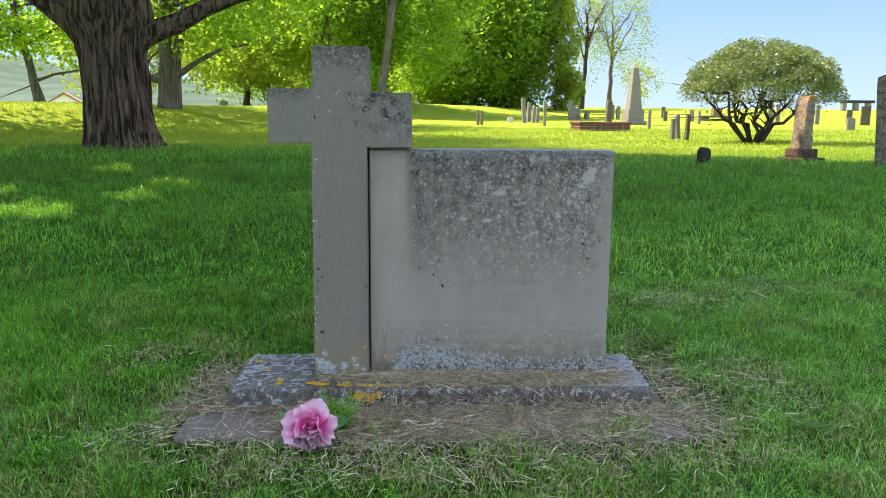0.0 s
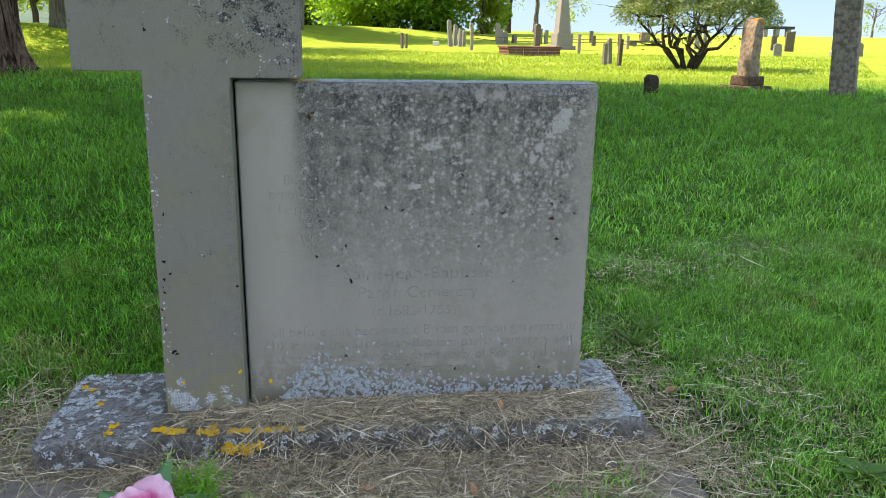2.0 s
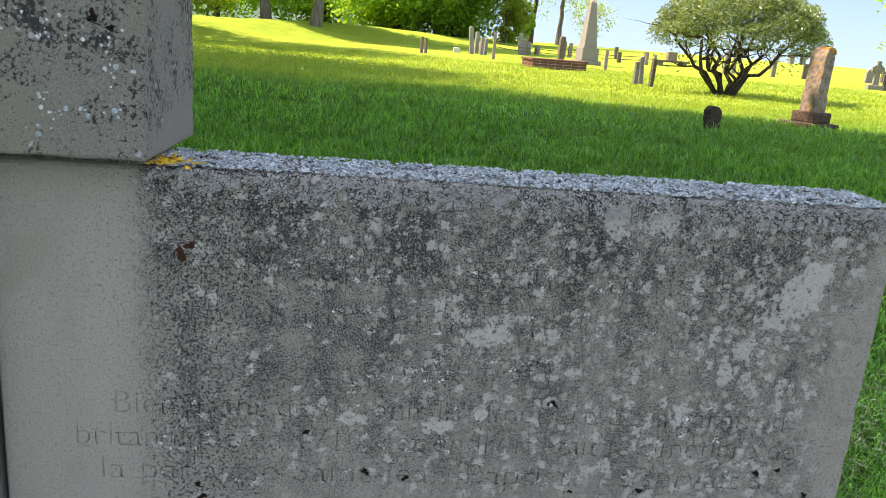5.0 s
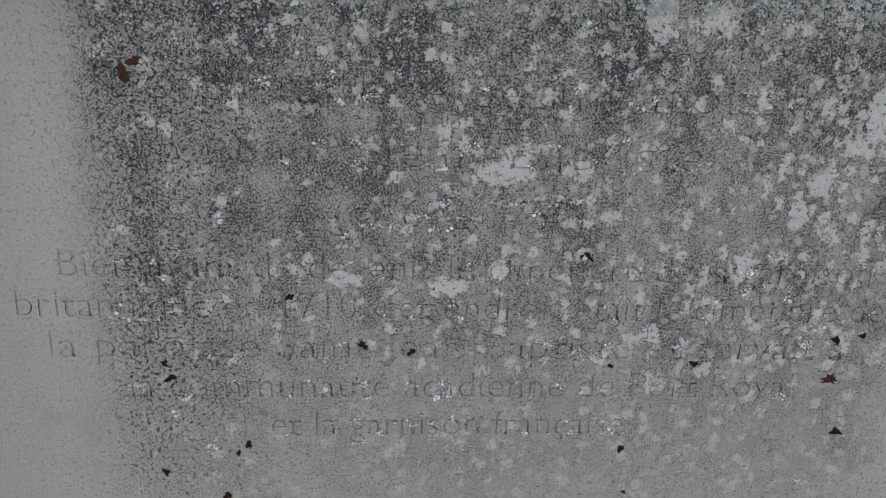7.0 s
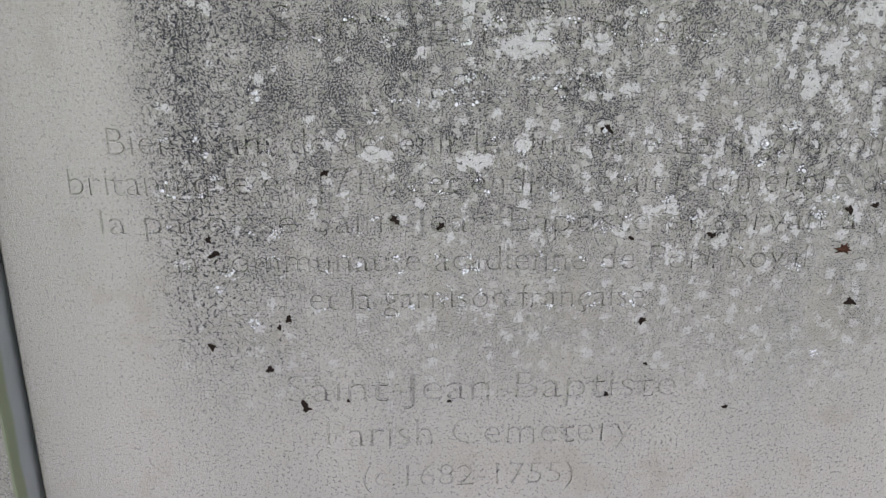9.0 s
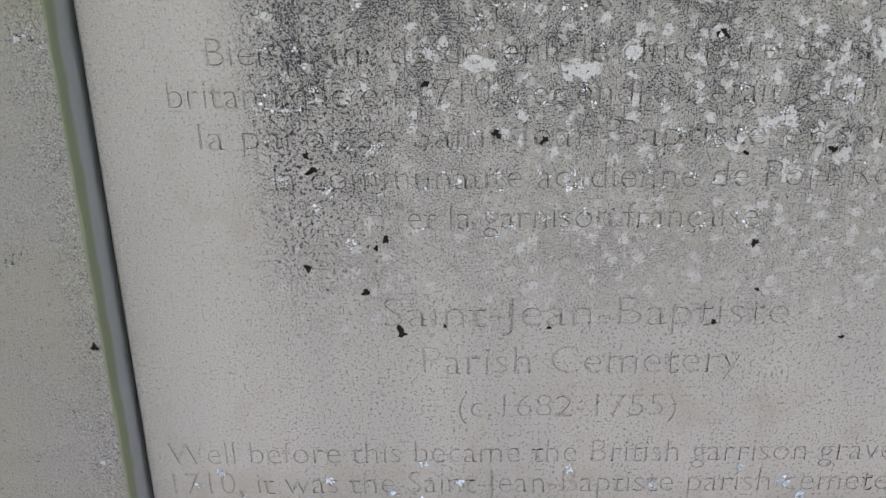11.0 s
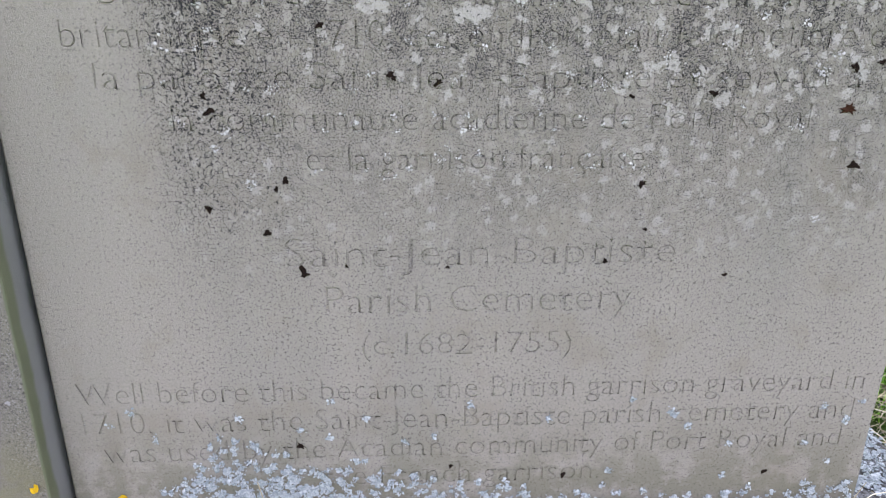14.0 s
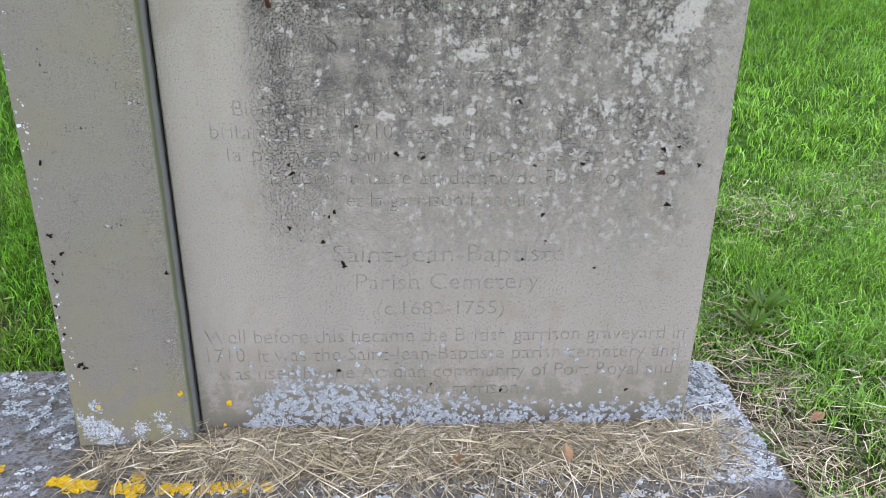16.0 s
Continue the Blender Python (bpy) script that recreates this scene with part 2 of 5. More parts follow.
def plinth_stone():
    k = Mat("plinth_concrete", 0.92, spec=0.15)
    x, y, z = k.xyz()
    fine, grain, mid, big = k.noise(380, 3, 0.7), k.noise(110, 5, 0.7), k.noise(26, 5), k.noise(7, 3)
    col = k.mix(k.step(grain, 0.35, 0.65), (0.085, 0.08, 0.07), (0.18, 0.175, 0.155))
    col = k.mix(k.step(mid, 0.45, 0.62, 0, 0.6), col, (0.06, 0.056, 0.05))
    ends = k.calc("MAXIMUM", k.step(x, 0.72, 0.86), k.step(x, -0.17, -0.25))
    crust = k.calc("MULTIPLY", k.step(k.calc("ADD", k.calc("MULTIPLY", grain, 0.5), k.calc("MULTIPLY", mid, 0.5)), 0.44, 0.54), k.calc("MULTIPLY", ends, k.step(z, 0.05, 0.083)))
    col = k.mix(k.calc("MULTIPLY", crust, 0.45), col, (0.27, 0.29, 0.315))
    col = k.mix(k.calc("MULTIPLY", k.step(k.noise(300, 3, 0.8), 0.56, 0.62), 0.8), col, (0.03, 0.029, 0.028))
    k.bump(k.calc("ADD", k.calc("MULTIPLY", fine, 0.5), grain), 0.8, 0.003)
    return k.done(col)


def stone(name, a, b, c=None, scale=1.0):
    """Plain gravestone: two tones, and lichen of colour c."""
    k = Mat(name, 0.9, spec=0.2)
    mid, fine = k.noise(9 * scale, 6, 0.65), k.noise(70 * scale, 4, 0.7)
    col = k.mix(k.step(mid, 0.35, 0.65), a, b)
    col = k.mix(k.step(fine, 0.55, 0.75, 0, 0.5), col, tuple(v * 0.45 for v in a))
    streak = k.noise(7 * scale, 4, 0.5, k.stretch(3, 3, 0.4))
    col = k.mix(k.step(streak, 0.5, 0.7, 0, 0.45), col, tuple(v * 0.5 for v in b))
    if c:
        col = k.mix(k.calc("MULTIPLY", k.step(k.noise(6 * scale, 5, 0.6), 0.60, 0.66), 0.9), col, c)
    k.bump(fine, 0.6, 0.006)
    return k.done(col)


def lichen(name, a, b):
    k = Mat(name, 0.95, spec=0.1)
    r = k.island()
    col = k.mix(r, a, b)
    col = k.mix(k.step(k.noise(300, 2), 0.5, 0.7, 0, 0.4), col, tuple(v * 0.55 for v in a))
    return k.done(col)


def grass_blades():
    k = Mat("grass_blade", 0.45, spec=0.4)
    r = k.island()
    x, y, z = k.xyz()
    patch, patch2 = k.noise(0.9, 4, 0.6), k.noise(3.5, 3, 0.6)
    r2 = k.calc("POWER", r, k.step(y, 1.0, 4.0, 2.2, 1.5))
    col = k.mix(r2, (0.014, 0.115, 0.011), (0.19, 0.86, 0.085))
    col = k.mix(k.step(patch, 0.45, 0.62, 0, 0.5), col, k.mix(r2, (0.045, 0.20, 0.016), (0.32, 0.84, 0.085)))
    # longer, darker swathes left by the mower
    col = k.mix(k.step(k.noise(0.55, 3, 0.6, k.stretch(0.8, 1.9, 1)), 0.58, 0.42, 0, 0.62), col, k.mix(r2, (0.008, 0.075, 0.007), (0.09, 0.48, 0.04)))
    col = k.mix(k.step(k.noise(9.0, 3, 0.6), 0.52, 0.66, 0, 0.5), col, k.mix(r2, (0.06, 0.26, 0.02), (0.36, 0.9, 0.10)))
    # sunlit yellow-green painted into the blades that stand beyond the maple's shade
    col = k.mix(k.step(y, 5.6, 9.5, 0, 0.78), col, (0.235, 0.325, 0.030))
    # the shaded stretch in front of it painted a darker green
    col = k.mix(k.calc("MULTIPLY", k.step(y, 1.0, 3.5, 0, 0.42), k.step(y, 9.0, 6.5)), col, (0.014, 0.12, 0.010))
    side = k.calc("MULTIPLY", k.step(x, 0.7, 1.3), k.step(y, 3.6, 1.6))
    col = k.mix(k.calc("MULTIPLY", side, 0.6), col, k.mix(r2, (0.045, 0.22, 0.025), (0.38, 0.92, 0.15)))
    near = k.calc("MULTIPLY", k.step(y, 2.0, 0.4), k.step(k.calc("ADD", patch2, k.step(y, 0.7, -0.8, -0.02, 0.09)), 0.51, 0.62))
    dry = k.calc("MULTIPLY", near, k.step(k.calc("FRACT", k.calc("MULTIPLY", r, 7.3)), 0.4, 0.8))
    col = k.mix(dry, col, k.mix(r2, (0.13, 0.15, 0.05), (0.66, 0.70, 0.30)))
    # same sunlit yellow painted into the translucent colour, stronger with distance
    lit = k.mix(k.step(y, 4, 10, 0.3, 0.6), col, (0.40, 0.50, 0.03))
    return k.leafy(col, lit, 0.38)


def lawn():
    k = Mat("lawn_ground", 0.95, spec=0.1)
    x, y, z = k.xyz()
    n1, n2, n3, n4 = k.noise(0.25, 4), k.noise(1.6, 5, 0.6), k.noise(22, 5, 0.7), k.noise(120, 3, 0.7, k.stretch(1, 0.5, 1))
    # far ground carries the sunlit yellow-green in its colour, past the shade
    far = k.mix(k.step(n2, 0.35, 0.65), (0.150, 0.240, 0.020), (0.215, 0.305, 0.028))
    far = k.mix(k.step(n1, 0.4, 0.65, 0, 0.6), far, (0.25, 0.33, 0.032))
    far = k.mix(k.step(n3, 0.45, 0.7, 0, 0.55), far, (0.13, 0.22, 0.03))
    # ground near the memorial coloured dark, for the shaded gaps between blades
    thatch = k.mix(k.step(n4, 0.35, 0.65), (0.030, 0.025, 0.014), (0.105, 0.086, 0.046))
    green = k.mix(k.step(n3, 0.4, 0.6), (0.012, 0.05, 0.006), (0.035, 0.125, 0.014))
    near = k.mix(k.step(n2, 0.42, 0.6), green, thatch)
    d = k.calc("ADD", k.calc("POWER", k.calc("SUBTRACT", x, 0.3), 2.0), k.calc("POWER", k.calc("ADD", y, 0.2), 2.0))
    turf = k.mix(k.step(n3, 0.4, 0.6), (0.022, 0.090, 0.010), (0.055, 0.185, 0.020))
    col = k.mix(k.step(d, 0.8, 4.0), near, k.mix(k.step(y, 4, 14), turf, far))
    k.bump(k.calc("ADD", n3, n4), 0.9, 0.03)
    return k.done(col)


def bark(name, a, b, scale=1.0):
    k = Mat(name, 0.95, spec=0.1)
    ridged = k.noise(21 * scale, 6, 0.65, k.stretch(1, 1, 0.075), 0.5)
    small = k.noise(60 * scale, 4, 0.7)
    col = k.mix(k.step(ridged, 0.38, 0.62), a, b)
    col = k.mix(k.step(small, 0.5, 0.75, 0, 0.6), col, tuple(v * 0.5 for v in a))
    k.bump(k.calc("ADD", ridged, k.calc("MULTIPLY", small, 0.3)), 1.0, 0.05)
    return k.done(col)


def foliage(name, a, b, thr, amount=0.45, rough=0.5):
    k = Mat(name, rough, spec=0.35)
    col = k.mix(k.island(), a, b)
    return k.leafy(col, k.mix(k.island(), thr, tuple(min(1, v * 1.3) for v in thr)), amount)


def plain(name, a, b, scale, rough=0.8, bump=0.0):
    k = Mat(name, rough, spec=0.25)
    n = k.noise(scale, 5, 0.65)
    if bump:
        k.bump(n, 0.6, bump)
    return k.done(k.mix(k.step(n, 0.35, 0.65), a, b))


def straw():
    k = Mat("dry_clippings", 0.65, spec=0.3)
    r = k.island()
    other = k.calc("FRACT", k.calc("MULTIPLY", r, 11.0))
    col = k.mix(r, (0.085, 0.065, 0.038), (0.51, 0.425, 0.26))
    col = k.mix(k.step(other, 0.72, 0.95), col, (0.68, 0.61, 0.45))
    col = k.mix(k.step(other, 0.22, 0.1), col, (0.14, 0.125, 0.10))
    return k.done(col)


def petal_pink():
    k = Mat("petal_fabric", 0.75, spec=0.2)
    x, y, z = k.xyz()
    d = k.nt.nodes.new("ShaderNodeVectorMath")
    d.operation = "LENGTH"
    k.put(d.inputs[0], k.co)
    rim = k.step(k.calc("ADD", d.outputs["Value"], k.calc("MULTIPLY", k.noise(60, 3), 0.035)), 0.060, 0.094)
    col = k.mix(rim, (0.70, 0.05, 0.28), (0.83, 0.56, 0.70))
    col = k.mix(k.step(k.noise(140, 3, 0.6), 0.5, 0.75, 0, 0.4), col, (0.74, 0.30, 0.48))
    return k.leafy(col, (0.8, 0.25, 0.45), 0.2)


M_TABLET, M_CROSS, M_PLINTH = tablet_stone(), cross_stone(), plinth_stone()
M_SLAB = stone("footing_concrete", (0.165, 0.15, 0.14), (0.25, 0.23, 0.215), None, 4)
M_GREY = stone("grey_gravestone", (0.15, 0.145, 0.132), (0.24, 0.232, 0.212), (0.28, 0.27, 0.23), 3)
M_SLATE = stone("dark_slate", (0.085, 0.072, 0.058), (0.15, 0.13, 0.105), (0.20, 0.175, 0.13), 3)
M_BROWN = stone("lichened_sandstone", (0.13, 0.10, 0.066), (0.27, 0.225, 0.165), (0.34, 0.20, 0.055), 3.0)
M_TALL = stone("stained_brownstone", (0.095, 0.083, 0.064), (0.225, 0.20, 0.16), (0.23, 0.19, 0.125), 2.6)
M_BROWN_DARK = stone("dark_sandstone", (0.045, 0.03, 0.02), (0.09, 0.066, 0.045), (0.16, 0.09, 0.035), 4.0)
M_ORANGE = stone("orange_crust", (0.46, 0.22, 0.03), (0.25, 0.13, 0.04), None, 5)
M_STUMP = stone("mossy_dark_stone", (0.025, 0.022, 0.015), (0.055, 0.048, 0.032), None, 5)
M_WHITE = stone("pale_marble", (0.46, 0.45, 0.43), (0.58, 0.57, 0.55), None, 3)
M_LICHEN = lichen("pale_lichen", (0.24, 0.295, 0.31), (0.53, 0.575, 0.58))
M_WHITE_LICHEN = lichen("white_lichen", (0.40, 0.40, 0.385), (0.60, 0.60, 0.58))
M_CRUST = lichen("grey_lichen", (0.30, 0.305, 0.305), (0.41, 0.41, 0.40))
M_YELLOW = lichen("yellow_lichen", (0.55, 0.30, 0.02), (0.70, 0.45, 0.03))
M_SPOT = lichen("black_lichen", (0.008, 0.006, 0.005), (0.024, 0.014, 0.010))
M_RUST = lichen("rust_lichen", (0.030, 0.012, 0.007), (0.060, 0.025, 0.014))
M_GRASS, M_LAWN, M_STRAW = grass_blades(), lawn(), straw()
M_BARK = bark("maple_bark", (0.024, 0.017, 0.012), (0.195, 0.138, 0.098))
M_BARK_FAR = bark("grey_bark", (0.09, 0.08, 0.065), (0.19, 0.17, 0.145))
M_BARK_DARK = bark("dark_bark", (0.035, 0.03, 0.024), (0.085, 0.07, 0.055))
M_LEAF = foliage("maple_leaf", (0.05, 0.14, 0.016), (0.12, 0.26, 0.028), (0.29, 0.54, 0.035), 0.48)
M_LEAF_DARK = foliage("dark_maple_leaf", (0.05, 0.15, 0.018), (0.125, 0.27, 0.03), (0.30, 0.56, 0.035), 0.45)
M_LEAF_PALE = foliage("spring_leaf", (0.12, 0.20, 0.03), (0.19, 0.27, 0.045), (0.36, 0.50, 0.05), 0.48)
M_BUSH = foliage("rhododendron_leaf", (0.055, 0.105, 0.032), (0.185, 0.25, 0.115), (0.22, 0.32, 0.05), 0.25, 0.32)
M_WEED = foliage("weed_leaf", (0.035, 0.12, 0.016), (0.06, 0.18, 0.022), (0.15, 0.32, 0.03), 0.3)
M_FERN = foliage("fern_leaf", (0.05, 0.20, 0.02), (0.13, 0.40, 0.05), (0.25, 0.55, 0.05), 0.4)
M_FLEAF = foliage("fabric_leaf", (0.04, 0.15, 0.06), (0.09, 0.24, 0.09), (0.08, 0.2, 0.04), 0.15)
M_PETAL = petal_pink()
M_PETAL_PALE = foliage("faded_petal_fabric", (0.34, 0.17, 0.24), (0.62, 0.42, 0.50), (0.6, 0.3, 0.42), 0.15, 0.75)
M_BRICK = plain("red_brick", (0.09, 0.042, 0.032), (0.17, 0.075, 0.055), 30, 0.9, 0.004)
M_MORTAR = plain("mortar", (0.30, 0.28, 0.25), (0.38, 0.36, 0.33), 40, 0.95)
M_WOOD = plain("grey_weathered_wood", (0.17, 0.15, 0.12), (0.28, 0.25, 0.21), 20, 0.9, 0.003)
M_IRON = plain("rusty_iron", (0.04, 0.03, 0.025), (0.09, 0.055, 0.04), 30, 0.8)
M_DARKWOOD = plain("dark_timber", (0.02, 0.022, 0.025), (0.05, 0.05, 0.05), 12, 0.8)
M_ROOF = plain("red_roof_shingle", (0.30, 0.13, 0.10), (0.38, 0.19, 0.15), 3, 0.9)
M_SIDING = plain("white_siding", (0.70, 0.70, 0.68), (0.78, 0.78, 0.76), 2, 0.8)
M_GLASS = Mat("window_glass", 0.08, spec=0.5).done((0.03, 0.035, 0.04))
def sky_blue():
    k = Mat("clear_sky", 1.0)
    x, y, z = k.xyz()
    e = k.nt.nodes.new("ShaderNodeEmission")
    k.put(e.inputs["Color"], k.mix(k.step(z, -50, 420), (0.52, 0.90, 1.25), (0.28, 0.66, 1.25)))
    e.inputs["Strength"].default_value = 0.37
    k.nt.links.new(e.outputs[0], k.nt.nodes["Material Output"].inputs["Surface"])
    return k.m


M_SKY = sky_blue()
M_HILL = plain("wooded_hill", (0.030, 0.070, 0.045), (0.052, 0.10, 0.068), 0.02, 1.0)


# ---------------------------------------------------------------- mesh helpers
def to_mesh(name, verts, faces, material, smooth=False):
    """A mesh from arrays; every face has the same number of corners."""
    verts, faces = np.asarray(verts, np.float32), np.asarray(faces, np.int32)
    me = bpy.data.meshes.new(name)
    n, m, k = len(verts), len(faces), faces.shape[1]
    me.vertices.add(n)
    me.vertices.foreach_set("co", verts.ravel())
    me.loops.add(m * k)
    me.loops.foreach_set("vertex_index", faces.ravel())
    me.polygons.add(m)
    me.polygons.foreach_set("loop_start", np.arange(0, m * k, k, dtype=np.int32))
    me.polygons.foreach_set("use_smooth", np.full(m, smooth, bool))
    me.update(calc_edges=True)
    me.materials.append(material)
    return me


def put_mesh(name, me, parent=None, label="", at=None):
    ob = new(name, me)
    if parent is not None:
        ob.parent = parent
    if at is not None:
        ob.matrix_basis = at
    if label:
        ob["label"] = label
    return ob


def part(name, bm, material, parent=None, label="", at=None, smooth=False):
    me = bpy.data.meshes.new(name)
    bm.normal_update()
    bm.to_mesh(me)
    bm.free()
    me.materials.append(material)
    if smooth:
        me.polygons.foreach_set("use_smooth", np.ones(len(me.polygons), bool))
    return put_mesh(name, me, parent, label, at)


def thing(name, m, label, category, group="", kind=""):
    ob = tagged(new(name), label, category, group, kind)
    ob.matrix_basis = m
    return ob


def worn(bm, amount, scale):
    """Uneven, worn surface: pushes each vertex by smooth noise."""
    for v in bm.verts:
        v.co += noise.noise_vector(v.co * scale) * amount


def cut_up(bm, axis, lo, hi, n):
    for i in range(1, n):
        co, no = [0, 0, 0], [0, 0, 0]
        co[axis], no[axis] = lo + (hi - lo) * i / n, 1
        bmesh.ops.bisect_plane(bm, geom=bm.verts[:] + bm.edges[:] + bm.faces[:], plane_co=co, plane_no=no)


def block(x0, x1, y0, y1, z0, z1, r=0.006, cuts=(1, 1, 1), wear=0.0, scale=20.0):
    bm = bmesh.new()
    bmesh.ops.create_cube(bm, size=1.0)
    for v in bm.verts:
        v.co = Vector(((x0 + x1) / 2 + v.co.x * (x1 - x0), (y0 + y1) / 2 + v.co.y * (y1 - y0), (z0 + z1) / 2 + v.co.z * (z1 - z0)))
    if r:
        bmesh.ops.bevel(bm, geom=bm.edges[:], offset=r, segments=2, affect="EDGES", profile=0.6)
    for a, (lo, hi) in enumerate(((x0, x1), (y0, y1), (z0, z1))):
        if cuts[a] > 1:
            cut_up(bm, a, lo, hi, cuts[a])
    if wear:
        worn(bm, wear, scale)
    return bm


def outline(points, y0, y1, r=0.005, cuts=(1, 1), wear=0.0, scale=20.0):
    """An upright stone from its outline in x and z, with depth y0 to y1."""
    bm = bmesh.new()
    f = bm.faces.new([bm.verts.new((x, y0, z)) for x, z in points])
    new_geom = bmesh.ops.extrude_face_region(bm, geom=[f])["geom"]
    for v in new_geom:
        if isinstance(v, bmesh.types.BMVert):
            v.co.y = y1
    bmesh.ops.recalc_face_normals(bm, faces=bm.faces[:])
    if r:
        bmesh.ops.bevel(bm, geom=bm.edges[:], offset=r, segments=2, affect="EDGES", profile=0.6)
    xs, zs = [p[0] for p in points], [p[1] for p in points]
    if cuts[0] > 1:
        cut_up(bm, 0, min(xs), max(xs), cuts[0])
    if cuts[1] > 1:
        cut_up(bm, 2, min(zs), max(zs), cuts[1])
    if wear:
        worn(bm, wear, scale)
    return bm


def tube(points, radii, sides=10, rough=0.0, scale=3.0, ridge=0.0):
    """Vertices and quads of a tapered limb along points."""
    pts = [Vector(p) for p in points]
    verts, faces = [], []
    side = Vector((1, 0, 0))
    for i, p in enumerate(pts):
        d = (pts[min(i + 1, len(pts) - 1)] - pts[max(i - 1, 0)]).normalized()
        side = (side - d * side.dot(d))
        side = side.normalized() if side.length > 1e-3 else d.orthogonal().normalized()
        up = d.cross(side)
        for j in range(sides):
            a = 2 * math.pi * j / sides
            out = side * math.cos(a) + up * math.sin(a)
            rr = radii[i]
            if rough:
                rr *= 1 + rough * noise.noise(Vector((out.x * 2.2, out.y * 2.2, p.z * 0.7)) * scale) + 0.35 * rough * noise.noise(Vector((out.x * 9, out.y * 9, p.z * 2)))
            if ridge:
                q = noise.noise(Vector((out.x * 7.5, out.y * 7.5, p.z * 0.45))) + 0.6 * noise.noise(Vector((out.x * 17, out.y * 17, p.z * 1.2)))
                rr *= 1 + ridge * (1 - 2.2 * abs(q))
            verts.append(p + out * rr)
    for i in range(len(pts) - 1):
        for j in range(sides):
            a, b = i * sides + j, i * sides + (j + 1) % sides
            faces.append((a, b, b + sides, a + sides))
    return verts, faces


def join(pieces):
    verts, faces, n = [], [], 0
    for v, f in pieces:
        verts.extend(v)
        faces.extend(tuple(i + n for i in q) for q in f)
        n += len(v)
    return np.array([tuple(v) for v in verts]), np.array(faces)


def curved(a, b, n, wobble, rng, sag=0.0):
    a, b = Vector(a), Vector(b)
    out = []
    for i in range(n + 1):
        t = i / n
        w = wobble * math.sin(math.pi * min(t * 1.2, 1))
        out.append(a.lerp(b, t) + Vector((rng.uniform(-w, w), rng.uniform(-w, w), rng.uniform(-w, w) + sag * math.sin(math.pi * t))))
    return out


def leaves(rng, centres, size, squash=1.0, long=1.5):
    """Small folded leaves, two triangles each side of the rib, at the given centres."""
    n = len(centres)
    d = rng.normal(size=(n, 3))
    d[:, 2] *= squash
    d /= np.linalg.norm(d, axis=1)[:, None]
    e = np.cross(d, rng.normal(size=(n, 3)))
    e /= np.linalg.norm(e, axis=1)[:, None]
    f = np.cross(d, e)
    s = size * rng.uniform(0.6, 1.25, n)[:, None]
    tip, base = centres + d * s * long * 0.5, centres - d * s * long * 0.5
    l, r = centres + e * s * 0.5 + f * s * 0.15, centres - e * s * 0.5 + f * s * 0.15
    verts = np.stack([base, l, tip, r], 1).reshape(-1, 3)
    k = np.arange(n)[:, None] * 4
    return verts, np.concatenate([k + [0, 1, 2], k + [0, 2, 3]])


def crown_points(rng, centre, radii, lobes, n, low=0.0):
    """Leaf places in lobes on an uneven crown, with gaps between them."""
    c, r = np.array(centre), np.array(radii)
    u = rng.normal(size=(lobes, 3))
    u /= np.linalg.norm(u, axis=1)[:, None]
    hub = u * rng.uniform(0.35, 0.95, lobes)[:, None] ** 0.6
    size = rng.uniform(0.16, 0.36, lobes)
    which = rng.choice(lobes, n, p=size**2 / (size**2).sum())
    v = rng.normal(size=(n, 3))
    v /= np.linalg.norm(v, axis=1)[:, None]
    p = hub[which] + v * (size[which] * rng.uniform(0.45, 1.08, n))[:, None]
    p = c + p * r
    if low:
        p = p[p[:, 2] > low]
    return p


# ---------------------------------------------------------------- ground
GY = [-3000, -60, -6, -0.5, 0.3, 2, 5.3, 7.2, 9, 12, 16, 29, 45, 62, 90, 200, 3000]
GZ = [-1.5, -0.6, -0.1, -0.004, 0.02, 0.2, 0.51, 0.52, 0.46, 0.37, 0.34, 0.5, 0.9, 1.33, 1.30, 0.4, 0.0]


def ramp(v, a, b):
    t = np.clip((np.asarray(v, float) - a) / (b - a), 0, 1)
    return t * t * (3 - 2 * t)


def height(x, y):
    """The lie of the land: a rise behind the memorial, a shallow dip, a long slope, and a bank."""
    x, y = np.asarray(x, float), np.asarray(y, float)
    z = np.interp(y, GY, GZ)
    z = z - 0.11 * ramp(x, 0.5, 5.0) * ramp(y, 4.6, 7.2) * ramp(y, 14, 8)
    # a grassy bank runs from the near left to the far middle
    s = (y - 17.0) * 0.52 - (x + 14.0) * 0.85
    along = (x + 14.0) * 0.52 + (y - 17.0) * 0.85
    bank = ramp(s, -4.6, 0.5) * ramp(along, 46, 30)
    lift = np.maximum(0.0, 1.12 + 0.2 * ramp(x, -7, -1) - z) * bank
    drop = ramp(s, 3.0, 30.0) * ramp(x, 4, -10) * 2.2
    z = z + lift - drop
    z = z + 0.01 * np.exp(-((x + 3.4) ** 2 + (y - 6.9) ** 2) / 0.9)
    bumps = 0.02 * np.sin(1.7 * x + 0.6 * y) * np.sin(1.1 * y - 0.8 * x) * ramp(np.hypot(x - 0.3, y), 1.2, 3.0)
    return z + bumps


def spaced(knots):
    out = []
    for (a, b, n) in knots:
        out.extend(np.linspace(a, b, n, endpoint=False))
    return np.array(out + [knots[-1][1]])


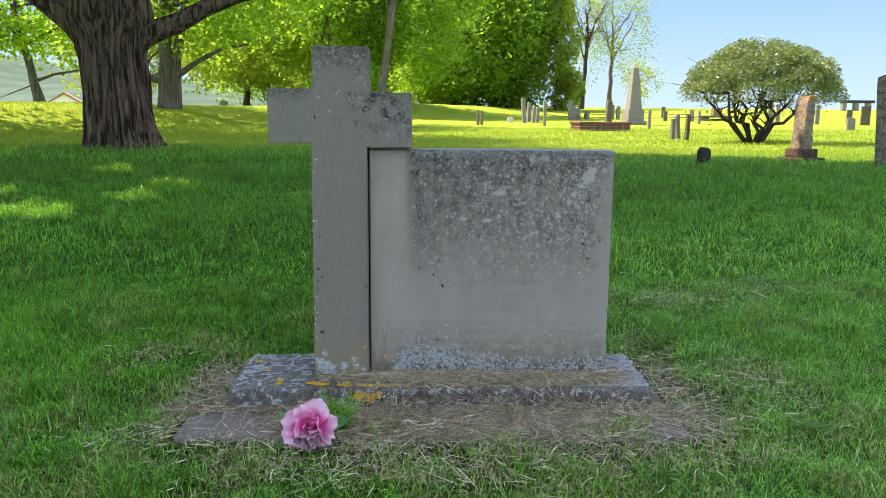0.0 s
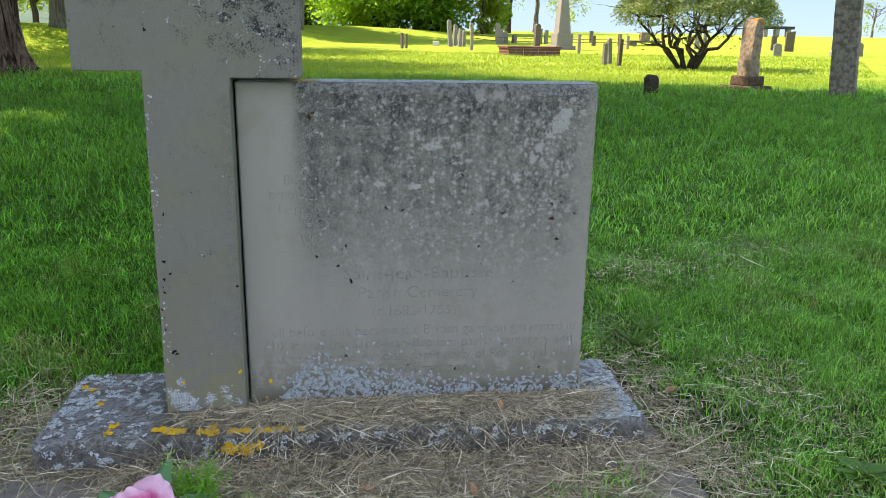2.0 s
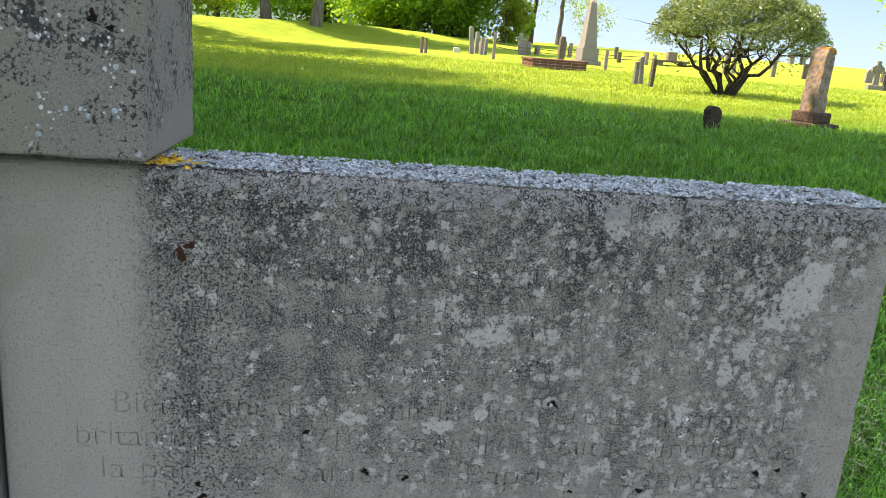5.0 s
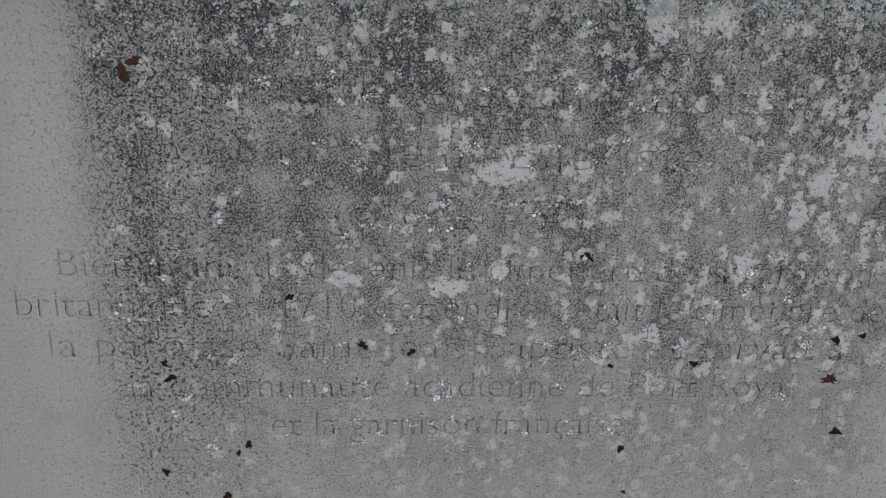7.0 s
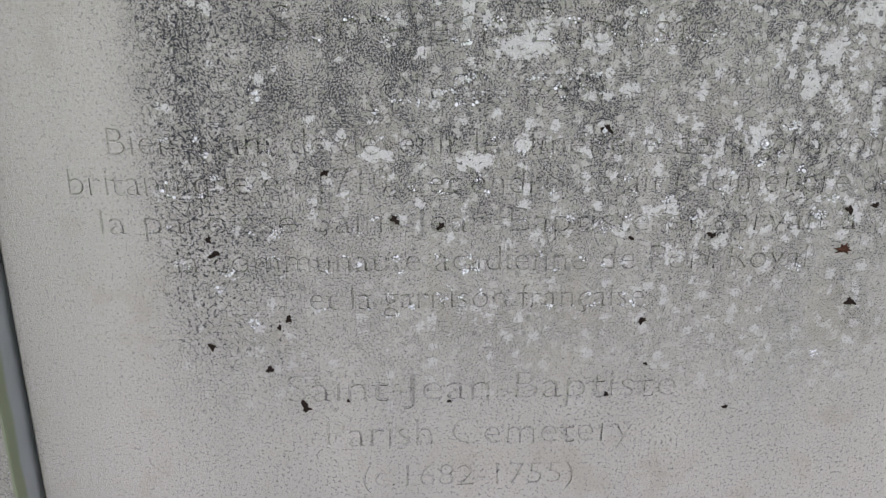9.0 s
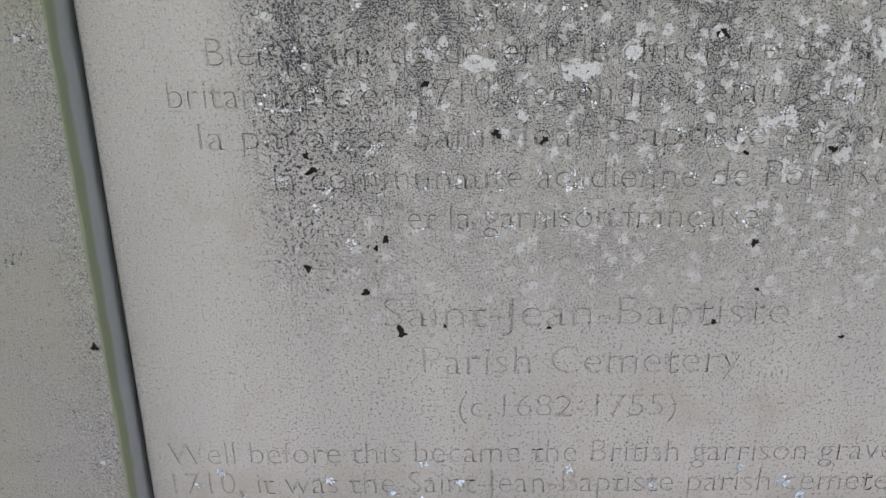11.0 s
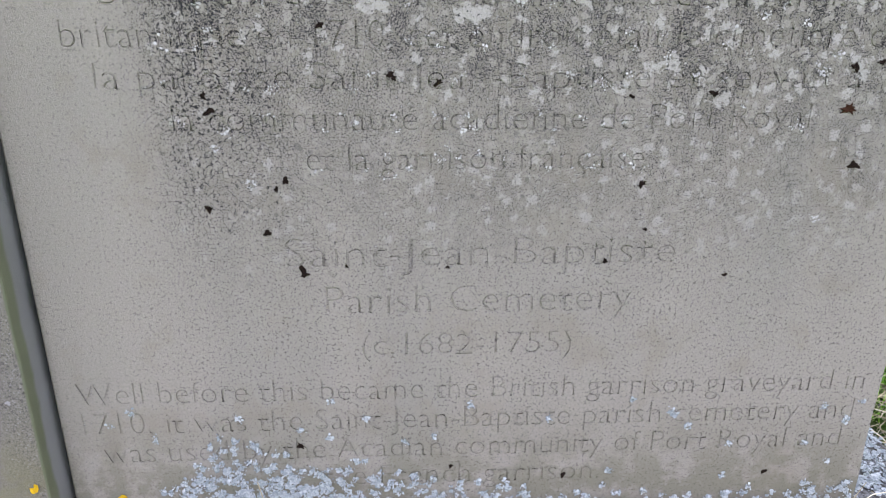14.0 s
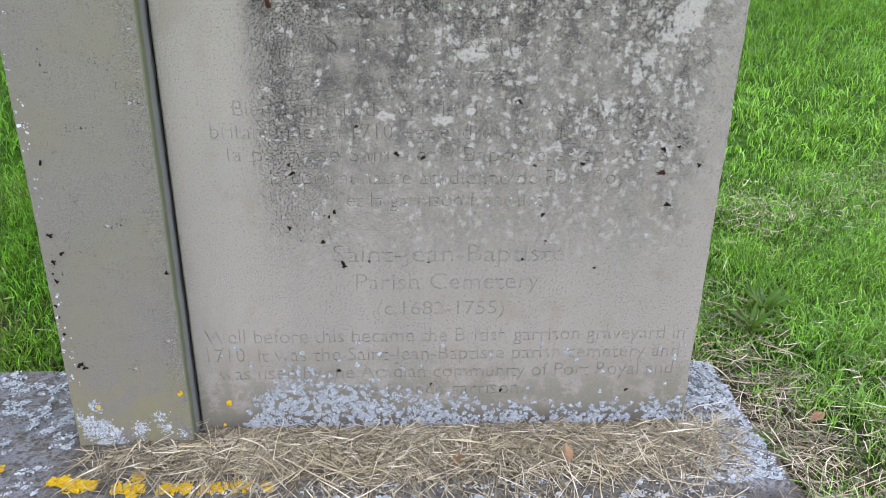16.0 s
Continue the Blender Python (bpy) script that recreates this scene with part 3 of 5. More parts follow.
gx = spaced([(-3000, -300, 8), (-300, -60, 12), (-60, -20, 26), (-20, -3, 56), (-3, 3.5, 90), (3.5, 24, 60), (24, 70, 24), (70, 300, 10), (300, 3000, 8)])
gy = spaced([(-3000, -100, 6), (-100, -8, 14), (-8, -1.5, 24), (-1.5, 3, 70), (3, 14, 60), (14, 50, 80), (50, 110, 40), (110, 400, 14), (400, 3000, 8)])
X, Y = np.meshgrid(gx, gy)
Z = height(X, Y) - 0.012
gi = np.arange(len(gx) * len(gy)).reshape(len(gy), len(gx))
gf = np.stack([gi[:-1, :-1], gi[:-1, 1:], gi[1:, 1:], gi[1:, :-1]], -1).reshape(-1, 4)
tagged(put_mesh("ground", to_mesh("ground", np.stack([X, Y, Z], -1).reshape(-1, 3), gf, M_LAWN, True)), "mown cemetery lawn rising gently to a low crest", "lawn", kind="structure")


def on_ground(x, y, sink=0.02, rz=0.0, rx=0.0, ry=0.0):
    return pose(x, y, float(height(x, y)) - sink, rx, ry, rz)


# ---------------------------------------------------------------- memorial
memorial = thing("memorial", pose(0, 0, 0), "weathered stone memorial, tall cross beside engraved tablet, on a plinth", "gravestone")
TOP, BOT, LEFT, RIGHT, BACK = 0.876, 0.083, 0.0048, 0.851, 0.10

INSCRIPTION = [
    # text, left, right, baseline, capital height
    ("Le cimetière de la paroisse", 0.160, 0.693, 0.779, 0.029),
    ("Saint-Jean-Baptiste", 0.246, 0.614, 0.732, 0.030),
    ("(c.1682-1755)", 0.322, 0.522, 0.684, 0.025),
    ("Bien avant de devenir le cimetière de la garnison", 0.108, 0.772, 0.640, 0.024),
    ("britannique en 1710, cet endroit était le cimetière de", 0.072, 0.790, 0.606, 0.024),
    ("la paroisse Saint-Jean-Baptiste et servait à", 0.094, 0.762, 0.571, 0.024),
    ("la communauté acadienne de Port Royal", 0.155, 0.720, 0.535, 0.024),
    ("et la garnison française.", 0.268, 0.580, 0.499, 0.024),
    ("Saint-Jean-Baptiste", 0.243, 0.613, 0.405, 0.030),
    ("Parish Cemetery", 0.278, 0.575, 0.356, 0.030),
    ("(c.1682-1755)", 0.311, 0.519, 0.310, 0.025),
    ("Well before this became the British garrison graveyard in", 0.029, 0.829, 0.259, 0.026),
    ("1710, it was the Saint-Jean-Baptiste parish cemetery and", 0.029, 0.824, 0.224, 0.026),
    ("was used by the Acadian community of Port Royal and", 0.045, 0.817, 0.189, 0.026),
    ("the French garrison.", 0.265, 0.560, 0.154, 0.026),
]


CUT_EDGES = []


def line_splines(text, left, right, base, cap):
    """The outlines of a line of letters in x and z: at the face, and at the bottom of the cut."""
    cu = bpy.data.curves.new("line", "FONT")
    cu.body, cu.size, cu.resolution_u = text, 1.0, 3
    ob = new("line", cu)
    out = ob.to_curve(bpy.context.evaluated_depsgraph_get())
    loops = []
    for sp in out.splines:
        pts = []
        b = sp.bezier_points
        for i in range(len(b)):
            p, q = b[i], b[(i + 1) % len(b)]
            straight = (p.handle_right - p.co).length < 1e-5 or abs((p.handle_right - p.co).cross(q.co - p.co).z) + abs((q.handle_left - q.co).cross(q.co - p.co).z) < 1e-5
            for k in range(1 if straight else 3):
                t = k / 3
                c = p.co * (1 - t) ** 3 + p.handle_right * 3 * t * (1 - t) ** 2 + q.handle_left * 3 * t * t * (1 - t) + q.co * t**3
                pts.append((c.x, c.y))
        if len(pts) > 2:
            loops.append(pts)
    ob.to_curve_clear()
    bpy.data.objects.remove(ob)
    bpy.data.curves.remove(cu)
    xs = [p[0] for lp in loops for p in lp]
    a, b = min(xs), max(xs)
    sx, sz = (right - left) / (b - a), cap / 0.70
    areas = [sum(p[0] * q[1] - q[0] * p[1] for p, q in zip(lp, lp[1:] + lp[:1])) for lp in loops]
    turn = math.copysign(1.0, max(areas, key=abs))
    rims, floors = [], []
    for lp in loops:
        rims.append(next(q for q in (thinned(lp, d * turn) for d in (0.017, 0.010, 0.004, 0.0)) if tidy(q)))
        floors.append(next((q for q in (thinned(lp, d * turn) for d in (0.037, 0.030, 0.022)) if tidy(q)), rims[-1]))
    return [[[(left + (x - a) * sx, base + y * sz) for x, y in lp] for lp in side] for side in (rims, floors)]


def tidy(lp):
    """Whether no two sides of a closed outline cross."""
    if len(lp) < 4:
        return True
    p = np.array(lp)
    q = np.roll(p, -1, 0)
    d = q - p
    cross = lambda u, v: u[..., 0] * v[..., 1] - u[..., 1] * v[..., 0]
    a = cross(d[:, None], p[None] - p[:, None])
    b = cross(d[:, None], q[None] - p[:, None])
    hit = (a * b < 0) & ((a * b).T < 0)
    return not hit.any()


def thinned(lp, d):
    """A letter's outline moved inwards by d."""
    out = []
    for i, p in enumerate(lp):
        p = Vector(p)
        e, f = (p - Vector(lp[i - 1])), (Vector(lp[(i + 1) % len(lp)]) - p)
        e, f = (e.normalized() if e.length > 1e-6 else f.normalized()), (f.normalized() if f.length > 1e-6 else e.normalized())
        n, m = Vector((-e.y, e.x)), Vector((-f.y, f.x))
        k = max(0.45, 1 + n.dot(m))
        out.append(tuple(p + (n + m) * (d / k)))
    return out


def filled(name, loops, extrude, y):
    """A flat plate in the plane y, with the inner loops cut out of it."""
    cu = bpy.data.curves.new(name, "CURVE")
    cu.dimensions, cu.fill_mode, cu.extrude = "2D", "BOTH" if extrude else "FRONT", extrude
    for lp in loops:
        sp = cu.splines.new("POLY")
        sp.points.add(len(lp) - 1)
        for q, (x, z) in zip(sp.points, lp):
            q.co = (x, z, 0, 1)
        sp.use_cyclic_u = True
    ob = new(name, cu)
    me = bpy.data.meshes.new_from_object(ob.evaluated_get(bpy.context.evaluated_depsgraph_get()))
    bpy.data.objects.remove(ob)
    bpy.data.curves.remove(cu)
    me.transform(Matrix.Translation((0, y, 0)) @ Matrix.Rotation(math.pi / 2, 4, "X"))
    me.materials.clear()
    me.materials.append(M_TABLET)
    return me


def tablet():
    # body: rings of a worn rounded slab; the face is set into its front
    def ring(inset, y, n=44, wear=0.0):
        x0, x1, z0, z1 = LEFT + inset, RIGHT - inset, BOT, TOP - inset
        pts = []
        for k in range(n):
            pts.append((x0 + (x1 - x0) * k / n, z0))
        for k in range(n):
            pts.append((x1, z0 + (z1 - z0) * k / n))
        for k in range(n):
            pts.append((x1 - (x1 - x0) * k / n, z1))
        for k in range(n):
            pts.append((x0, z1 - (z1 - z0) * k / n))
        out = []
        for x, z in pts:
            v = noise.noise_vector(Vector((x * 60, y * 40, z * 60))) * (wear if x > LEFT + 0.02 else 0.0)
            out.append((x + v.x, y + v.y, z + (v.z if z > BOT + 0.01 else 0)))
        return out

    rings = [ring(0.009, 0.0032), ring(0.009, 0.0), ring(0.0045, 0.0004, wear=0.0008), ring(0.002, 0.003, wear=0.0015), ring(0.0, 0.008, wear=0.0015)]
    rings += [ring(0.0, y, wear=0.0022) for y in (0.02, 0.035, 0.05, 0.065, 0.08, 0.092)] + [ring(0.004, BACK)]
    n = len(rings[0])
    bm = bmesh.new()
    vs = [[bm.verts.new(p) for p in r] for r in rings]
    for a, b in zip(vs, vs[1:]):
        for k in range(n):
            bm.faces.new((a[k], a[(k + 1) % n], b[(k + 1) % n], b[k]))
    bm.faces.new(vs[0][::-1])
    bm.faces.new(vs[-1])
    bmesh.ops.recalc_face_normals(bm, faces=bm.faces[:])
    body = part("tablet", bm, M_TABLET, memorial, "limestone tablet darkened by soot with pale lichen blotches")
    i = 0.009
    loops = [[(LEFT + i, BOT), (RIGHT - i, BOT), (RIGHT - i, TOP - i), (LEFT + i, TOP - i)]]
    for row in INSCRIPTION:
        rims, floors = line_splines(*row)
        loops += rims
        # sloping walls from the face down to a narrow floor
        me = filled("inscription_line", floors, 0.0, 0.0012)
        bm = bmesh.new()
        bm.from_mesh(me)
        for rim, low in zip(rims, floors):
            top = [bm.verts.new((x, 0.0001, z)) for x, z in rim]
            bot = [bm.verts.new((x, 0.0012, z)) for x, z in low]
            for i in range(len(rim)):
                j = (i + 1) % len(rim)
                bm.faces.new((top[i], top[j], bot[j], bot[i]))
        bm.to_mesh(me)
        bm.free()
        put_mesh("inscription_line", me, body, "shallow cut letters reading " + row[0])["kind"] = "stuff"
        CUT_EDGES.append([q for rim in rims for q in rim])
    put_mesh("tablet_face", filled("tablet_face", loops, 0.00105, 0.00105), body, "engraved face")
    return body


the_tablet = tablet()

CROSS = [(-0.190, 0.083), (0.0008, 0.083), (0.0008, 0.885), (0.150, 0.885), (0.150, 1.067), (0.003, 1.067), (0.003, 1.217), (-0.178, 1.217), (-0.182, 1.079), (-0.330, 1.079), (-0.330, 0.897), (-0.186, 0.897)]
part("cross", outline(CROSS, -0.033, 0.150, 0.003, (60, 120), 0.0010, 45), M_CROSS, memorial, "upright stone cross speckled with lichen")
part("plinth", block(-0.460, 0.975, -0.166, 0.205, -0.02, 0.085, 0.008, (90, 26, 8), 0.004, 22), M_PLINTH, memorial, "low plinth crusted with pale lichen")
# near-black block set back in the open slot, painting its shade
part("joint", block(0.0, 0.012, 0.026, 0.07, 0.08, 0.872, 0.0), M_STUMP, memorial, "dark filler block standing in for the shaded gap between cross and tablet")
footing = part("footing_slab", block(-0.585, 1.045, -0.385, 0.285, -0.09, 0.004, 0.008, (70, 26, 4), 0.005, 14), M_SLAB)
tagged(footing, "sunken brown concrete footing slab under the memorial", "slab", kind="")


# lichen that stands off the stone
def flakes(rng, places, normals, size, lift=0.0012):
    """Ruffled little discs lying on a surface."""
    n, k = len(places), 7
    nrm = normals + rng.normal(scale=0.13, size=(n, 3))
    nrm /= np.linalg.norm(nrm, axis=1)[:, None]
    a = np.cross(nrm, rng.normal(size=(n, 3)))
    a /= np.linalg.norm(a, axis=1)[:, None]
    b = np.cross(nrm, a)
    s = size * rng.lognormal(0, 0.45, n)
    ang = np.arange(k) / k * 2 * np.pi
    rad = s[:, None] * rng.uniform(0.65, 1.2, (n, k))
    rim = places[:, None] + a[:, None] * (np.cos(ang) * rad)[..., None] + b[:, None] * (np.sin(ang) * rad)[..., None]
    rim = rim + nrm[:, None] * (rng.uniform(0.1, 1.2, (n, k)) * lift)[..., None]
    mid = places + normals * lift * 0.7
    verts = np.concatenate([mid[:, None], rim], 1).reshape(-1, 3)
    base = np.arange(n)[:, None] * (k + 1)
    faces = np.concatenate([base + [0, 1 + j, 1 + (j + 1) % k] for j in range(k)])
    return verts, faces


def clumped(rng, n, lo, hi, clumps, spread, weight=None):
    """Places in 2D that gather round clump centres."""
    c = rng.uniform(lo, hi, (clumps, 2))
    if weight is not None:
        c = c[rng.uniform(size=clumps) < weight(c[:, 0], c[:, 1])]
    p = c[rng.integers(0, len(c), n)] + rng.normal(scale=spread, size=(n, 2))
    return p[(p[:, 0] > lo[0]) & (p[:, 0] < hi[0]) & (p[:, 1] > lo[1]) & (p[:, 1] < hi[1])]


def face_xz(p, y):
    return np.stack([p[:, 0], np.full(len(p), y), p[:, 1]], -1), np.tile([0.0, -1.0, 0.0], (len(p), 1))


def face_xy(p, z):
    return np.stack([p[:, 0], p[:, 1], np.full(len(p), z)], -1), np.tile([0.0, 0.0, 1.0], (len(p), 1))


rng = np.random.default_rng(5)


def stuff(name, v, f, material, parent, label):
    ob = put_mesh(name, to_mesh(name, v, f, material), parent, label)
    ob["kind"] = "stuff"
    return ob


FOOT_X = [0.0, 0.06, 0.10, 0.14, 0.17, 0.24, 0.33, 0.42, 0.52, 0.64, 0.77, 0.85]
FOOT_Z = [0.10, 0.12, 0.165, 0.215, 0.225, 0.205, 0.19, 0.165, 0.155, 0.15, 0.15, 0.16]


def foot_weight(x, z):
    """Thick along the foot, thinning into scattered rosettes above, with bare patches between."""
    top = np.interp(x, FOOT_X, FOOT_Z)
    bare_patch = 0.5 + 0.5 * np.sin(x * 131 + 2.0 * np.sin(z * 157)) * np.sin(z * 143 + 1.7 * np.sin(x * 87))
    return np.clip((top - z) / 0.06, 0.03, 1) ** 1.3 * np.clip(0.15 + 1.3 * bare_patch, 0, 1) * ramp(x, 0.03, 0.12)


p = clumped(rng, 24000, (0.02, 0.088), (0.85, 0.27), 5600, 0.0020, foot_weight)
stuff("foliose_lichen", *flakes(rng, *face_xz(p, -0.0002), 0.00088, 0.0022), M_LICHEN, the_tablet, "pale blue-grey leafy lichen")
# white tufts that have settled in the cut letters, and lone rosettes between them
tufts = []
for row in CUT_EDGES[:8]:
    for c in rng.choice(len(row), 26):
        n = rng.integers(4, 16)
        tufts.append(np.array(row[c]) + rng.normal(scale=(0.0022, 0.0016), size=(n, 2)))
for x, z in ((0.233, 0.69), (0.218, 0.487), (0.243, 0.572), (0.585, 0.60), (0.735, 0.60), (0.725, 0.585), (0.74, 0.449), (0.69, 0.665), (0.77, 0.69), (0.775, 0.675), (0.76, 0.66), (0.19, 0.52), (0.20, 0.535)):
    tufts.append(np.array((x, z)) + rng.normal(scale=0.0028, size=(30, 2)))
p = np.concatenate(tufts)
p = p[(p[:, 0] > 0.135) & (p[:, 0] < 0.845)]
stuff("white_lichen", *flakes(rng, *face_xz(p, -0.0003), 0.00055, 0.0016), M_WHITE_LICHEN, the_tablet, "tiny white lichen tufts in the cut letters")
p = clumped(rng, 1500, (-0.185, 0.088), (-0.01, 0.20), 90, 0.006, lambda x, z: np.clip((0.17 - z) / 0.06, 0, 1) * (0.25 + ramp(x, -0.1, -0.17)))
pl = clumped(rng, 150, (-0.187, 0.2), (-0.168, 0.86), 70, 0.002)
pt = clumped(rng, 320, (-0.178, 0.9), (0.148, 1.21), 240, 0.004, lambda x, z: ((z < 1.075) & (x > -0.0) | (x > -0.178) & (x < 0.0) & (z > 1.0)) * 0.8)
v1, n1 = face_xz(np.concatenate([p, pl, pt]), -0.0335)
stuff("crust_lichen", *flakes(rng, v1, n1, 0.0011, 0.0012), M_LICHEN, memorial, "grey-white lichen flecks")
p = clumped(rng, 10500, (0.012, 0.003), (0.85, 0.099), 1500, 0.0035)
stuff("top_lichen", *flakes(rng, *face_xy(p, TOP + 0.0002), 0.0014, 0.0026), M_LICHEN, the_tablet, "pale lichen on the upper edge")
pe = clumped(rng, 10000, (0.13, 0.80), (0.85, 0.876), 2600, 0.0022, lambda x, z: np.clip((z - 0.846) / 0.02, 0.05, 1) * ramp(x, 0.13, 0.17))
stuff("edge_lichen", *flakes(rng, *face_xz(pe, -0.0003), 0.00056, 0.0017), M_CRUST, the_tablet, "grey lichen under the upper edge")
pb = np.concatenate([clumped(rng, 5200, (-0.455, -0.162), (-0.2, 0.2), 420, 0.0042, lambda x, y: np.clip(0.25 + ramp(y, -0.08, 0.12) + 0.4 * ramp(x, -0.3, -0.44), 0, 1) * (0.15 + 0.85 * ((np.sin(x * 43) * np.sin(y * 37 + 1.0) > -0.15)))), clumped(rng, 7600, (0.80, -0.162), (0.972, 0.2), 520, 0.0046, lambda x, y: 0.3 + 0.7 * ramp(x, 0.82, 0.90)), clumped(rng, 900, (0.0, -0.164), (0.85, -0.142), 70, 0.008)])
stuff("plinth_lichen", *flakes(rng, *face_xy(pb, 0.0862), 0.0015, 0.0026), M_LICHEN, memorial, "pale blue-grey lichen on the plinth")
pf = clumped(rng, 1700, (-0.45, 0.02), (0.97, 0.083), 150, 0.005, lambda x, z: np.clip(0.25 + ramp(z, 0.05, 0.08) + ramp(x, -0.2, -0.4) + ramp(x, 0.8, 0.9), 0, 1))
pf = np.concatenate([pf, *(np.array(c) + rng.normal(scale=(0.009, 0.006), size=(60, 2)) for c in ((0.235, 0.078), (0.322, 0.078), (0.55, 0.078), (0.72, 0.075)))])
pf = pf[pf[:, 1] < 0.084]
stuff("plinth_front_lichen", *flakes(rng, *face_xz(pf, -0.1685), 0.0015, 0.002), M_LICHEN, memorial, "pale grey lichen spots on the plinth front")
py = np.concatenate([np.stack([rng.uniform(x0, x1, n), rng.normal(y, 0.0055, n) + 0.004 * np.sin(rng.uniform(0, 6, n))], -1) for x0, x1, y, n in ((-0.205, -0.175, -0.128, 130), (-0.175, -0.125, -0.138, 330), (-0.10, -0.05, -0.146, 280), (-0.075, -0.06, -0.12, 60), (-0.03, 0.022, -0.148, 300), (0.036, 0.075, -0.150, 170), (0.075, 0.115, -0.145, 160), (0.13, 0.15, -0.147, 40))])
py2 = np.concatenate([rng.normal(c, (0.010, 0.007), (n, 2)) for c, n in (((-0.025, 0.055), 130), ((0.015, 0.05), 110), ((0.04, 0.06), 30))])
py3 = np.concatenate([rng.normal(c, 0.006, (45, 2)) for c in ((-0.405, 0.106), (-0.302, -0.135), (-0.43, 0.12), (-0.30, -0.10), (-0.36, 0.02))])
va, na = face_xy(np.concatenate([py, py3]), 0.0868)
vb, nb = face_xz(py2, -0.1695)
vc, nc = face_xy(rng.normal((0.155, 0.02), (0.012, 0.014), (90, 2)), TOP + 0.002)
vd, nd = face_xz(np.concatenate([rng.normal(c, 0.0018, (8, 2)) for c in ((0.056, 0.144), (0.046, 0.100))]), -0.0012)
ve, ne = face_xz(np.concatenate([rng.normal(c, 0.0015, (5, 2)) for c in ((-0.147, 0.161), (-0.010, 0.186))]), -0.0345)
stuff("yellow_lichen", *flakes(rng, np.concatenate([va, vb, vc, vd, ve]), np.concatenate([na, nb, nc, nd, ne]), 0.0021, 0.002), M_YELLOW, memorial, "orange-yellow lichen along the plinth edge")

# black and rusty lichen spots: x, z, radius
SPOTS = [(0.260, 0.399, 8), (0.768, 0.501, 7), (0.526, 0.663, 7), (0.752, 0.590, 6), (0.179, 0.464, 6), (0.249, 0.490, 6), (0.229, 0.440, 6), (0.286, 0.625, 6), (0.663, 0.392, 4), (0.345, 0.583, 6), (0.385, 0.577, 5), (0.188, 0.553, 7), (0.184, 0.566, 5), (0.629, 0.567, 6), (0.555, 0.565, 4), (0.572, 0.484, 6), (0.300, 0.406, 3), (0.395, 0.404, 3), (0.545, 0.408, 4), (0.81, 0.565, 6), (0.24, 0.482, 4), (0.58, 0.44, 3), (0.775, 0.594, 5), (0.19, 0.185, 5), (0.245, 0.205, 6), (0.40, 0.175, 4), (0.52, 0.160, 5), (0.74, 0.158, 5)]
def spot(x, y, z, r, material, parent):
    """One crumbly, slightly raised lichen spot with a ragged outline."""
    n = 22
    ang = np.arange(n) / n * 2 * np.pi
    broad = 0.85 + 0.25 * np.sin(ang * 2 + rng.uniform(0, 6)) + 0.2 * np.sin(ang * 3 + rng.uniform(0, 6))
    rad = r * 0.00074 * broad * rng.uniform(0.5, 1.2, n)
    rim = np.stack([x + np.cos(ang) * rad, np.full(n, y), z + np.sin(ang) * rad], -1)
    inner = np.stack([x + np.cos(ang) * rad * 0.7, y - rng.uniform(0.0004, 0.0018, n), z + np.sin(ang) * rad * 0.7], -1)
    i = np.arange(n)
    j = (i + 1) % n
    f = np.concatenate([np.stack([i, j, n + j], -1), np.stack([i, n + j, n + i], -1), np.stack([n + i, n + j, np.full(n, 2 * n)], -1)])
    put_mesh("lichen_spot", to_mesh("lichen_spot", np.concatenate([rim, inner, [[x, y - 0.0006, z]]]), f, material), parent)


for x, z, r in SPOTS:
    spot(x, -0.0002, z, r, M_SPOT, the_tablet)
for x, z, r in [(0.753, 0.553, 10), (0.170, 0.797, 9), (0.178, 0.806, 7)]:
    spot(x, -0.0003, z, r, M_RUST, the_tablet)
for x, z, r in [(-0.007, 0.405, 6), (-0.163, 0.579, 5), (-0.170, 0.468, 7), (-0.158, 0.438, 5), (-0.172, 0.424, 6), (-0.173, 0.392, 5), (-0.176, 0.405, 3), (-0.162, 0.244, 8), (-0.156, 0.238, 6), (-0.178, 0.30, 5), (-0.182, 0.35, 4), (-0.18, 0.33, 3), (-0.172, 0.985, 6), (0.112, 0.998, 7), (0.125, 0.99, 5), (0.02, 1.02, 4), (-0.06, 1.16, 4), (-0.025, 1.14, 6), (-0.235, 0.99, 3)]:
    spot(x, -0.0345, z, r, M_SPOT, memorial)


# ---------------------------------------------------------------- flower
def petal_mesh(rng, length, width, cup, ruffle):
    n, m = 9, 13
    verts = []
    ph = [rng.uniform(0, 6.28) for _ in range(3)]
    for i in range(n):
        t = i / (n - 1)
        w = width * (0.25 + 0.75 * math.sin(math.pi * min(t * 0.62 + 0.06, 1))) * (1.0 - 0.25 * max(0, t - 0.85) / 0.15)
        for j in range(m):
            u = 2 * j / (m - 1) - 1
            edge = t * t * (1 + 0.6 * abs(u))
            z = cup * (t * t) + 0.25 * width * u * u * (1 - 0.4 * t) + ruffle * edge * (math.sin(4.5 * u + ph[0]) + 0.5 * math.sin(8 * u + ph[1]))
            r = length * t * (1 - 0.22 * u * u * u * u * t) + ruffle * 0.45 * edge * math.sin(6 * u + ph[2])
            verts.append((r, w * u * 0.5, z))
    faces = [(i * m + j, i * m + j + 1, (i + 1) * m + j + 1, (i + 1) * m + j) for i in range(n - 1) for j in range(m - 1)]
    return verts, faces


